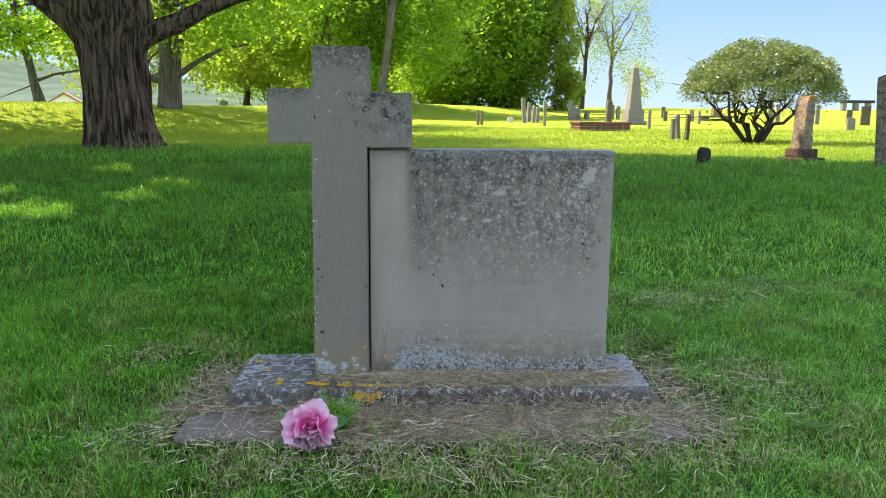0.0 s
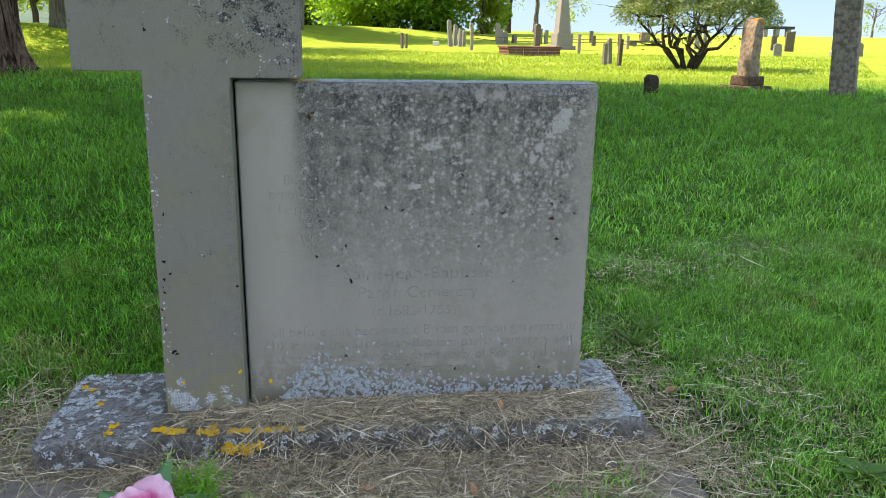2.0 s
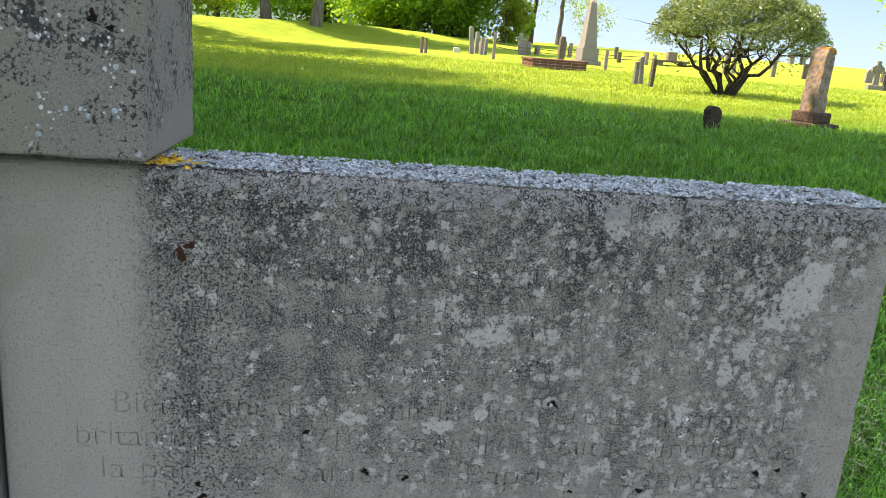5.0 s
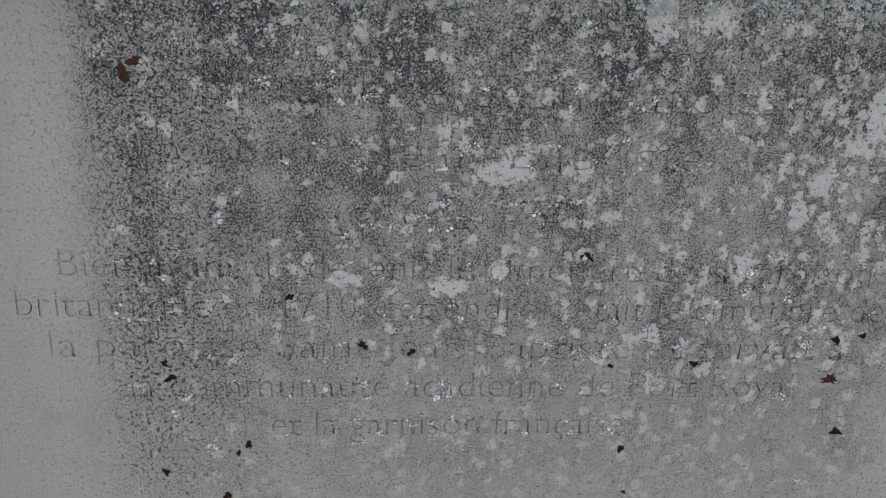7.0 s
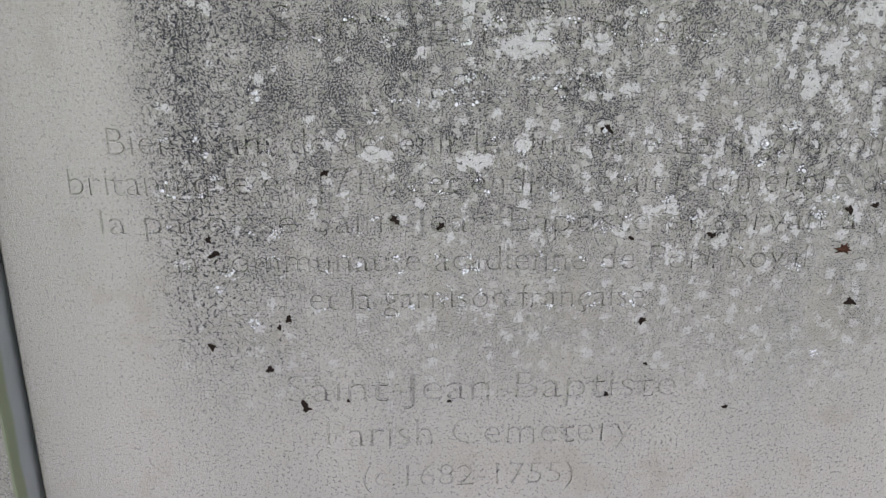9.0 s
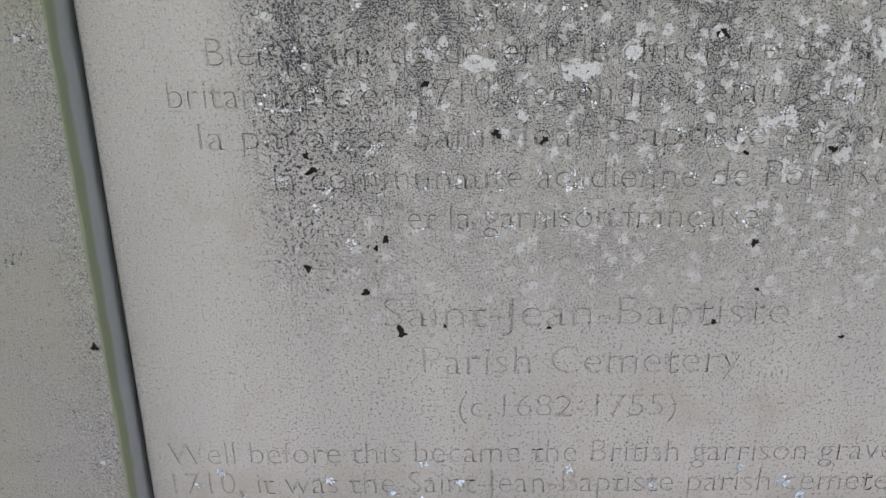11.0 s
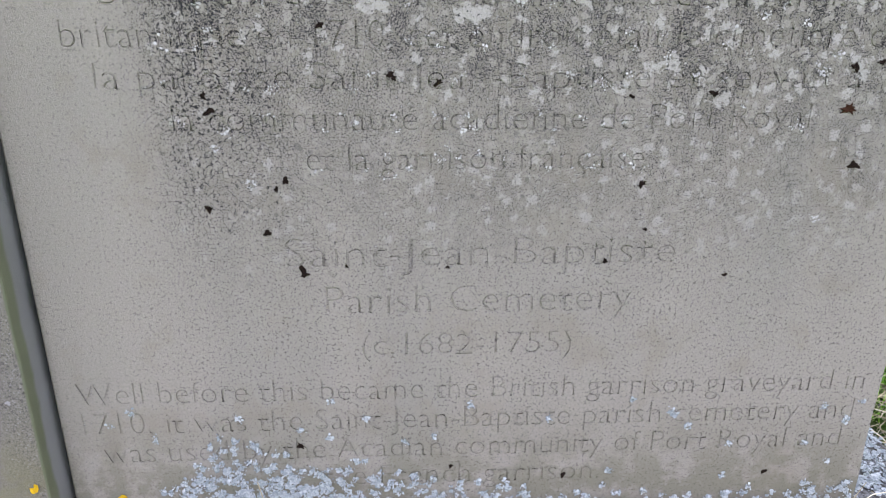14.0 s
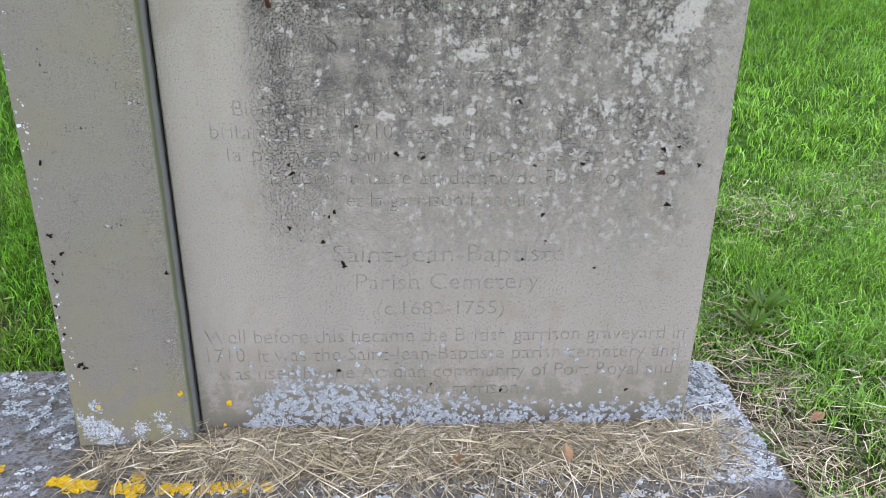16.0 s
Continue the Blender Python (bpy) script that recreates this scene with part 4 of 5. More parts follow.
def peony(x, y, z):
    r = random.Random(3)
    head = thing("artificial_peony", look((x, y, z), (x - 0.02, y + 0.75, z - 0.5)), "pink and white fabric peony lying in dry grass", "flower")
    rows = [(a, t, l, w, 0.010, 0.0065, M_PETAL) for a, t, l, w in ((160, 10, 0.092, 0.088), (72, 14, 0.098, 0.088), (112, 22, 0.080, 0.078), (18, 6, 0.088, 0.080), (202, 14, 0.090, 0.090), (-22, 10, 0.084, 0.074))]
    rows += [(a, t, l, w, 0.014, 0.005, M_PETAL) for a, t, l, w in ((150, 42, 0.066, 0.066), (58, 46, 0.060, 0.056), (208, 40, 0.070, 0.068), (2, 50, 0.056, 0.056), (100, 62, 0.046, 0.046), (330, 64, 0.044, 0.044), (190, 70, 0.040, 0.036), (60, 74, 0.036, 0.034))]
    rows += [(a, r.uniform(18, 52), r.uniform(0.056, 0.082), r.uniform(0.030, 0.044), 0.006, 0.008, M_PETAL_PALE) for a in range(222, 326, 9)]
    for a, tilt, length, width, cup, ruffle, mat in rows:
        v, f = petal_mesh(r, 0.93 * length, 0.93 * width, cup, ruffle)
        m = pose(0, 0, 0, 0, 0, a + r.uniform(-6, 6)) @ pose(0.005, 0, 0.0002 * tilt, 0, -tilt, r.uniform(-8, 8))
        put_mesh("petal", to_mesh("petal", [tuple(m @ Vector(q)) for q in v], f, mat, True), head, "faded mauve frilled petal" if mat == M_PETAL_PALE else "")
    for k, a in enumerate((20, 75, 150, 200, 265, 320)):
        v, f = petal_mesh(r, 0.115, 0.042, -0.012, 0.003)
        m = pose(0, 0, -0.016, 0, 0, a) @ pose(0.01, 0, 0, 0, 10, 0)
        put_mesh("leaf", to_mesh("leaf", [tuple(m @ Vector(q)) for q in v], f, M_FLEAF, True), head, "green fabric leaf")
    v, f = tube([(0, 0, -0.01), (0.0, 0.004, -0.05), (0.0, 0.03, -0.085)], [0.004, 0.003, 0.003], 8)
    put_mesh("stem", to_mesh("stem", [tuple(q) for q in v], f, M_FLEAF, True), head)


peony(-0.149, -0.434, 0.050)

# fern-like sprig beside the flower, and broad weeds in the lawn
def weed(x, y, n, length, width, rise, label, seed):
    r = random.Random(seed)
    top = thing("weed", on_ground(x, y, 0.005), label, "weed", "lawn weeds")
    for k in range(n):
        v, f = petal_mesh(r, length * r.uniform(0.7, 1.2), width * r.uniform(0.7, 1.2), -rise * 0.3, 0.002)
        m = pose(0, 0, 0.004, 0, 0, 360 * k / n + r.uniform(-25, 25)) @ pose(0.004, 0, 0, 0, -r.uniform(15, 60) * rise / 0.05, 0)
        put_mesh("leaf", to_mesh("leaf", [tuple(m @ Vector(q)) for q in v], f, M_WEED, True), top)


def fern(x, y, stems, tall, label, seed):
    """Feathery plant: thin arching stems, each with rows of tiny leaflets."""
    g = np.random.default_rng(seed)
    top = thing("weed", on_ground(x, y, 0.002), label, "weed", "lawn weeds")
    for k in range(stems):
        a, h, out = g.uniform(0, 2 * np.pi), tall * g.uniform(0.6, 1.15), g.uniform(0.15, 0.6)
        t = np.linspace(0, 1, 8)
        path = np.stack([np.cos(a) * out * h * t**1.6, np.sin(a) * out * h * t**1.6, h * (t - 0.18 * out * t * t)], -1) + np.append(g.normal(scale=0.012, size=2), 0)
        v, f = tube(path, 0.0011 * (1 - 0.7 * t), 5)
        put_mesh("stem", to_mesh("stem", [tuple(q) for q in v], f, M_FERN, True), top)
        u = g.uniform(0.3, 1.0, 46)
        c = np.stack([np.interp(u, t, path[:, i]) for i in range(3)], -1) + g.normal(scale=0.009, size=(46, 3)) * (0.5 + u)[:, None]
        v, f = leaves(g, c, 0.0052, 0.7, 2.2)
        put_mesh("foliage", to_mesh("foliage", v, f, M_FERN), top)["kind"] = "stuff"


fern(-0.066, -0.345, 22, 0.125, "feathery bright green weed beside the fabric flower", 1)
fern(-0.095, -0.335, 10, 0.095, "feathery bright green weed beside the fabric flower", 2)
weed(1.03, 0.02, 7, 0.045, 0.022, 0.04, "broad-leaved green weed beside the plinth", 3)
weed(1.45, -0.33, 9, 0.07, 0.035, 0.03, "broad-leaved green weed in the lawn", 4)
weed(1.16, 0.42, 18, 0.07, 0.016, 0.06, "dark leafy weed tuft behind the plinth", 5)
weed(1.22, 0.50, 18, 0.065, 0.016, 0.06, "dark leafy weed tuft behind the plinth", 6)
weed(0.86, -0.62, 8, 0.08, 0.02, 0.04, "pale narrow-leaved weed in the lawn", 7)


# ---------------------------------------------------------------- gravestones
def headstone(x, y, w, h, d, top, material, label, rz=0.0, tilt=0.0, lean=0.0, group="far gravestones"):
    ob = thing("gravestone", on_ground(x, y, 0.03, rz, tilt, lean), label, "gravestone", group)
    a, h = w / 2, h + 0.03
    if top == "round":
        pts = [(-a, 0), (a, 0)] + [(a * math.cos(t), h - a * 0.8 + a * 0.8 * math.sin(t)) for t in np.linspace(0, math.pi, 9)]
    elif top == "slant":
        pts = [(-a, 0), (a, 0), (a, h), (-a, h - w * 0.12)]
    elif top == "worn":
        pts = [(-a, 0), (a, 0), (a * 1.04, h * 0.5), (a * 1.06, h * 0.975), (a * 0.5, h), (-a * 0.2, h * 0.995), (-a * 0.95, h * 0.965), (-a * 0.98, h * 0.5)]
    elif top == "shoulder":
        pts = [(-a, 0), (a, 0), (a, h * 0.9), (a * 0.7, h * 0.91)] + [(a * 0.7 * math.cos(t), h * 0.92 + h * 0.08 * math.sin(t)) for t in np.linspace(0.2, math.pi - 0.2, 7)] + [(-a * 0.7, h * 0.91), (-a, h * 0.9)]
    else:
        pts = [(-a, 0), (a, 0), (a, h), (-a, h)]
    part("slab", outline(pts, -d / 2, d / 2, min(0.008, d / 6), (3, 5), 0.006, 9), material, ob)
    return ob


headstone(5.05, 5.42, 0.225, 0.95, 0.11, "worn", M_TALL, "tall grey-brown weathered gravestone with a worn flat top", -45, -1, -4.2, "near gravestones")
ob = thing("gravestone", on_ground(3.07, 5.34, 0.03, 10), "small dark mossy footstone stump in the grass", "gravestone", "near gravestones")
part("slab", outline([(-0.055, 0), (0.055, 0), (0.056, 0.15), (0.035, 0.19), (-0.03, 0.195), (-0.054, 0.16)], -0.045, 0.045, 0.012, (4, 6), 0.008, 22), M_STUMP, ob)

ob = thing("gravestone", on_ground(4.93, 7.10, 0.0, 20, 0, 0.5), "leaning brown sandstone gravestone covered in orange lichen on a stepped base", "gravestone", "near gravestones")
part("footing", block(-0.20, 0.20, -0.20, 0.24, -0.05, 0.055, 0.012, (5, 4, 1), 0.01, 9), M_BROWN_DARK, ob)
part("base", block(-0.125, 0.125, -0.145, 0.145, 0.055, 0.165, 0.018, (5, 4, 2), 0.008, 11), M_BROWN_DARK, ob)
part("slab", outline([(-0.088, 0.155), (0.080, 0.155), (0.076, 0.30), (0.060, 0.34), (0.070, 0.40), (0.066, 0.72), (0.050, 0.785), (0.0, 0.815), (-0.05, 0.785), (-0.066, 0.72)], -0.095, 0.095, 0.014, (6, 12), 0.010, 10), M_BROWN, ob)
part("cap_lichen", outline([(-0.050, 0.752), (0.071, 0.742), (0.054, 0.792), (0.0, 0.823), (-0.045, 0.798)], -0.099, 0.098, 0.014, (6, 3), 0.012, 14), M_ORANGE, ob, "bright orange lichen cap")

FAR_STONES = [
    (4.36, 30.3, 0.17, 1.02, 0.10, "round", M_GREY, 20), (4.66, 31.3, 0.16, 0.83, 0.10, "round", M_GREY, 30), (4.80, 30.8, 0.14, 0.66, 0.10, "flat", M_GREY, 30), (4.98, 31.0, 0.14, 0.62, 0.10, "round", M_GREY, 30),
    (2.22, 27.3, 0.09, 0.52, 0.08, "flat", M_SLATE, 40), (2.38, 27.5, 0.08, 0.50, 0.08, "flat", M_SLATE, 40), (3.78, 30.3, 0.24, 0.17, 0.15, "flat", M_WHITE, 0),
    (6.86, 33.3, 0.21, 0.88, 0.12, "round", M_GREY, 15), (7.06, 33.6, 0.16, 0.62, 0.10, "slant", M_GREY, 15), (7.30, 33.8, 0.18, 0.55, 0.10, "round", M_GREY, 15), (7.98, 35.3, 0.22, 0.34, 0.12, "flat", M_SLATE, 10),
    (7.86, 30.2, 0.24, 0.92, 0.14, "round", M_SLATE, 20), (8.96, 34.3, 0.19, 0.66, 0.10, "flat", M_BROWN, 10), (9.25, 34.3, 0.16, 0.60, 0.10, "flat", M_GREY, 10),
    (12.3, 37.3, 0.18, 0.55, 0.10, "flat", M_SLATE, 10), (12.4, 33.3, 0.18, 0.52, 0.10, "flat", M_SLATE, 0), (11.1, 33.0, 0.16, 0.42, 0.12, "flat", M_SLATE, 0),
    (6.35, 16.8, 0.13, 0.48, 0.06, "flat", M_GREY, 35), (6.58, 17.1, 0.14, 0.60, 0.06, "round", M_GREY, 35), (6.54, 16.3, 0.12, 0.60, 0.06, "flat", M_SLATE, 35),
    (15.1, 31.3, 0.20, 0.92, 0.10, "round", M_GREY, 0), (15.6, 31.6, 0.16, 0.80, 0.10, "flat", M_GREY, 0), (17.2, 31.3, 0.17, 0.83, 0.10, "flat", M_GREY, 0), (18.6, 31.3, 0.22, 0.60, 0.12, "flat", M_SLATE, -10),
    (18.75, 30.3, 0.36, 0.82, 0.12, "slant", M_SLATE, -10), (14.9, 24.3, 0.26, 0.42, 0.12, "shoulder", M_GREY, -10), (18.45, 25.6, 0.34, 0.60, 0.12, "shoulder", M_SLATE, -20), (19.3, 26.4, 0.30, 0.5, 0.12, "round", M_GREY, -20),
    (-11.1, 42.3, 0.45, 0.75, 0.2, "shoulder", M_GREY, 0), (-9.9, 43.0, 0.4, 0.6, 0.2, "round", M_GREY, 0), (22.6, 33.0, 0.4, 0.6, 0.15, "round", M_GREY, 0), (24.0, 34.0, 0.35, 0.5, 0.15, "flat", M_SLATE, 0),
]
WORDS = {"round": "with a rounded top", "flat": "with a flat top", "slant": "with a slanted top", "shoulder": "with a shouldered top"}
SHADES = {M_GREY.name: "grey stone", M_SLATE.name: "dark slate", M_BROWN.name: "brown sandstone", M_WHITE.name: "pale marble"}
for n, (x, y, w, h, d, top, m, rz) in enumerate(FAR_STONES):
    size = "tall narrow" if h > 0.75 else "low" if h < 0.45 else "narrow"
    headstone(x, y, w, h, d, top, m, f"{size} {SHADES[m.name]} gravestone {WORDS[top]} in sunlit grass", rz, ((n * 37) % 7 - 3) * 0.9, ((n * 53) % 9 - 4) * 0.8)

# ringed cross stone
ob = thing("gravestone", on_ground(17.9, 25.5, 0.03, -15), "pale grey ringed stone cross on a stepped base", "gravestone", "far gravestones")
part("base", block(-0.26, 0.26, -0.16, 0.16, 0, 0.18, 0.02, (2, 2, 1), 0.006), M_GREY, ob)
part("cross", outline([(-0.10, 0.18), (0.10, 0.18), (0.075, 0.62), (0.2, 0.62), (0.2, 0.78), (0.07, 0.78), (0.065, 0.98), (-0.065, 0.98), (-0.07, 0.78), (-0.2, 0.78), (-0.2, 0.62), (-0.075, 0.62)], -0.06, 0.06, 0.01), M_GREY, ob)

ring_pts = [(0.155 * math.cos(t), 0, 0.70 + 0.155 * math.sin(t)) for t in np.linspace(0, 2 * math.pi, 25)]
v, f = tube(ring_pts, [0.03] * 25, 8)
put_mesh("ring", to_mesh("ring", [tuple(q) for q in v], f, M_GREY, True), ob)

# obelisk
ob = thing("obelisk", on_ground(8.62, 29.2, 0.03, 8), "tall grey granite obelisk on a square pedestal", "monument")
part("step", block(-0.42, 0.42, -0.42, 0.42, 0, 0.16, 0.015), M_GREY, ob)
part("pedestal", block(-0.33, 0.33, -0.33, 0.33, 0.16, 0.62, 0.015), M_GREY, ob)
bm = block(-0.26, 0.26, -0.26, 0.26, 0.62, 2.26, 0.01, (1, 1, 6))
for q in bm.verts:
    s = 1 - 0.58 * (q.co.z - 0.62) / 1.64
    q.co.x, q.co.y = q.co.x * s, q.co.y * s
part("shaft", bm, M_GREY, ob)
bm = bmesh.new()
vs = [bm.verts.new((sx * 0.108, sy * 0.108, 2.255)) for sx, sy in ((-1, -1), (1, -1), (1, 1), (-1, 1))]
tip = bm.verts.new((0, 0, 2.38))
for k in range(4):
    bm.faces.new((vs[k], vs[(k + 1) % 4], tip))
bm.faces.new(vs[::-1])
part("cap", bm, M_GREY, ob)

# table tomb
ob = thing("table_tomb", on_ground(13.9, 34.3, 0.03, 0), "low table tomb, dark flat slab with upright brown block", "tomb")
part("ledger", block(-0.75, 0.75, -0.4, 0.4, 0.16, 0.25, 0.015), M_SLATE, ob)
for sx in (-0.55, 0.55):
    part("support", block(sx - 0.1, sx + 0.1, -0.3, 0.3, 0, 0.16, 0.01), M_GREY, ob)
part("block", block(-0.2, 0.22, -0.15, 0.15, 0.25, 0.62, 0.02), M_BROWN, ob)

# enclosure fence of stone posts and iron rails
fence = thing("grave_fence", pose(0, 0, 0), "low enclosure fence of grey posts with thin dark rails", "fence")
FP = [(4.68, 26.8, 0.90), (7.98, 35.0, 0.36), (7.78, 23.9, 0.60), (11.7, 30.3, 0.52), (12.3, 33.0, 0.5)]
posts = []
for x, y, h in FP:
    z = float(height(x, y))
    part("post", block(x - 0.05, x + 0.05, y - 0.05, y + 0.05, z - 0.05, z + h, 0.008, (1, 1, 4), 0.006), M_WOOD, fence)
    posts.append(Vector((x, y, z + h * 0.62)))
for a, b in ((0, 1), (1, 4), (4, 3)):
    for dz in (0.0, -0.14):
        v, f = tube(curved(posts[a] + Vector((0, 0, dz)), posts[b] + Vector((0, 0, dz)), 8, 0.0, random, -0.04), [0.014] * 9, 6)
        put_mesh("rail", to_mesh("rail", [tuple(q) for q in v], f, M_IRON, True), fence)

# dark timber bench on the skyline
ob = thing("bench", on_ground(33.3, 57.5, 0.05, 0), "long dark bench on pale supports on the crest", "bench")
part("seat", block(-1.25, 1.25, -0.25, 0.25, 0.62, 0.84, 0.03), M_DARKWOOD, ob)
for sx in (-1.05, -0.1, 0.85):
    part("support", block(sx - 0.16, sx + 0.16, -0.2, 0.2, 0, 0.62, 0.02), M_GREY, ob)


# ---------------------------------------------------------------- trees
def branches(rng, start, tips, r0, r1, sides, sub=0, wob=0.12, rough=0.12):
    """Limbs from start to each tip, with smaller ones from their outer halves."""
    out = []
    for tip in tips:
        L = (Vector(tip) - Vector(start)).length
        path = curved(start, tip, 8, wob * L * 0.28, rng, 0.06 * L)
        out.append(tube(path, [r0 + (r1 - r0) * (i / 8) ** 0.8 for i in range(9)], sides, rough))
        for k in range(sub):
            i = rng.randint(3, 7)
            d = Vector((rng.uniform(-1, 1), rng.uniform(-1, 1), rng.uniform(-0.1, 0.9))).normalized() * L * rng.uniform(0.25, 0.5)
            rr = (r0 + (r1 - r0) * (i / 8) ** 0.8) * 0.55
            p2 = curved(path[i], path[i] + d, 5, L * 0.03, rng)
            out.append(tube(p2, [rr * (1 - j / 5.5) for j in range(6)], max(5, sides // 2), 0))
    return out


def tree(x, y, trunk_h, r, lean, crown, radii, lobes, n, leaf, leaf_mat, bark_mat, label, seed, sub=3, limbs=7, low=0.0, name="tree"):
    """Tapered trunk, limbs that reach into the crown, and a crown of many leaves."""
    r2 = random.Random(seed)
    g = np.random.default_rng(seed)
    z0 = float(height(x, y))
    ob = thing(name, pose(x, y, z0 - 0.1), label, "tree")
    top = Vector((lean[0], lean[1], trunk_h))
    path = curved((0, 0, 0), top, 8, r * 0.35, r2)
    path[0] = Vector((0, 0, 0))
    rad = [r * (1.45 - 0.45 * min(1, i / 1.5)) * (1 - 0.045 * i) for i in range(9)]
    v, f = tube(path, rad, 18, 0.14)
    put_mesh("trunk", to_mesh("trunk", [tuple(q) for q in v], f, bark_mat, True), ob)
    c = Vector(crown) - Vector((x, y, z0 - 0.1))
    for k in range(limbs):
        a = 2 * math.pi * k / limbs + r2.uniform(-0.3, 0.3)
        tip = c + Vector((math.cos(a) * radii[0] * 0.7, math.sin(a) * radii[1] * 0.7, r2.uniform(-0.35, 0.6) * radii[2]))
        v, f = join(branches(r2, path[r2.randint(5, 8)], [tip], r * 0.42, r * 0.07, 8, sub))
        put_mesh("limb", to_mesh("limb", v, f, bark_mat, True), ob)
    if n:
        p = crown_points(g, c, radii, lobes, n, low - z0 if low else 0.0)
        v, f = leaves(g, p, leaf, 0.7, 1.4)
        put_mesh("crown", to_mesh("crown", v, f, leaf_mat), ob)
    return ob


# the old maple near the memorial: short thick trunk, forked low, with a wide crown overhead
def old_maple(x, y):
    r2 = random.Random(11)
    g = np.random.default_rng(11)
    z0 = float(height(x, y)) + 0.03
    ob = thing("maple_tree", pose(x, y, z0 - 0.12), "old maple with a thick furrowed trunk and low spreading limbs", "tree")
    zs = np.linspace(-0.15, 2.0, 66)
    path = [Vector((-0.07 * min(1, max(0, z) / 1.2), 0, z)) for z in zs]
    v, f = tube(path, np.interp(zs, [-0.15, 0.0, 0.12, 0.3, 0.7, 1.1, 1.35, 1.6, 2.0], [0.57, 0.49, 0.42, 0.375, 0.35, 0.345, 0.375, 0.45, 0.40]), 160, 0.16, 1.6, 0.085)
    # roots spread from the foot of the trunk
    for q in v:
        ang, low = math.atan2(q.y, q.x), math.exp(-max(0.0, q.z) / 0.20)
        s = 1 + low * (0.20 * max(0.0, math.cos(2.0 * ang + 0.3)) ** 3 + 0.14 * max(0.0, math.cos(5.0 * ang - 1.9)) ** 4 - 0.06)
        q.x, q.y = q.x * s, q.y * s
    put_mesh("trunk", to_mesh("trunk", [tuple(q) for q in v], f, M_BARK, True), ob)
    base = Vector((-0.1, 0, 1.5))
    runs = [
        ([(0.05, 0, 1.2), (0.36, 0.0, 1.42), (0.72, 0.03, 1.56), (1.05, 0.06, 1.74), (1.5, 0.1, 1.92), (2.1, 0.1, 1.98), (3.0, 0.0, 2.3), (4.4, -0.3, 3.1)], 0.17, 0.05),
        ([(0.0, 0, 1.5), (0.12, 0.05, 1.9), (0.22, 0.1, 2.4), (0.5, 0.2, 3.4), (1.2, 0.2, 5.2), (2.0, -0.5, 7.0)], 0.24, 0.05),
        ([(-0.2, 0, 1.3), (-0.5, 0.0, 1.58), (-0.85, -0.05, 1.85), (-1.5, -0.3, 2.3), (-2.6, -0.8, 3.8), (-4.4, -1.4, 5.2)], 0.24, 0.05),
        ([(-0.12, 0, 1.6), (-0.18, -0.1, 2.4), (-0.3, -0.6, 3.6), (-0.2, -2.2, 5.4), (0.3, -4.0, 6.8)], 0.28, 0.05),
        ([(-0.12, 0.1, 1.6), (-0.2, 0.4, 2.4), (-0.4, 1.2, 3.6), (-0.8, 2.2, 5.4)], 0.22, 0.05),
    ]
    for pts, a, b in runs:
        n = len(pts)
        big = tube(pts, [a + (b - a) * (i / (n - 1)) ** 0.7 for i in range(n)], 20, 0.12)
        twigs = [big]
        for k in range(6):
            i = r2.randint(n // 2, n - 1)
            d = Vector((r2.uniform(-1, 1), r2.uniform(-1, 1), r2.uniform(0.0, 1.0))).normalized() * r2.uniform(1.0, 2.4)
            q = curved(pts[i], Vector(pts[i]) + d, 5, 0.12, r2)
            twigs.append(tube(q, [0.05 * (1 - j / 5.6) for j in range(6)], 6))
        v, f = join(twigs)
        put_mesh("limb", to_mesh("limb", v, f, M_BARK, True), ob)
    clouds = [crown_points(g, (-0.4, -2.8, 7.2), (6.2, 5.0, 3.0), 190, 40000), crown_points(g, (-5.0, -1.5, 6.4), (4.0, 5.0, 2.8), 44, 3300), crown_points(g, (-1.25, -1.9, 2.25), (0.75, 1.2, 0.42), 9, 900), crown_points(g, (-2.9, 0.8, 2.9), (1.7, 1.6, 0.8), 12, 1600), crown_points(g, (-1.9, -4.1, 6.6), (2.0, 1.9, 0.8), 40, 5000)]
    # ragged gaps in the crown, through which the sun dapples the lawn: x, y, half-widths on the ground
    p = np.concatenate(clouds)
    fall = (p[:, 2] + z0 - 0.35) / SUN.z
    sx, sy = p[:, 0] + x - SUN.x * fall, p[:, 1] + y - SUN.y * fall
    for hx, hy, ax, ay in ((-2.62, 2.9, 0.42, 0.16), (-2.35, 2.75, 0.22, 0.12), (-3.15, 3.55, 0.22, 0.14), (-1.88, 3.84, 0.14, 0.10), (-1.66, 3.86, 0.09, 0.08), (-1.98, 3.3, 0.22, 0.08), (-2.6, 4.7, 0.25, 0.10)):
        far = ((sx - hx) / (ax + 0.05)) ** 2 + ((sy - hy) / (ay + 0.10)) ** 2
        keep = far > g.uniform(0.75, 1.15, len(p))
        p, sx, sy = p[keep], sx[keep], sy[keep]
    v, f = leaves(g, p, 0.21, 0.6, 1.15)
    put_mesh("crown", to_mesh("crown", v, f, M_LEAF), ob)


old_maple(-3.50, 7.10)

tree(-15.0, 13.0, 4.5, 0.3, (0.3, 0.2), (-10.2, 14.6, 8.0), (7.4, 6.8, 2.6), 150, 34000, 0.22, M_LEAF, M_BARK, "broad maple that dapples the lawn with shade", 23)

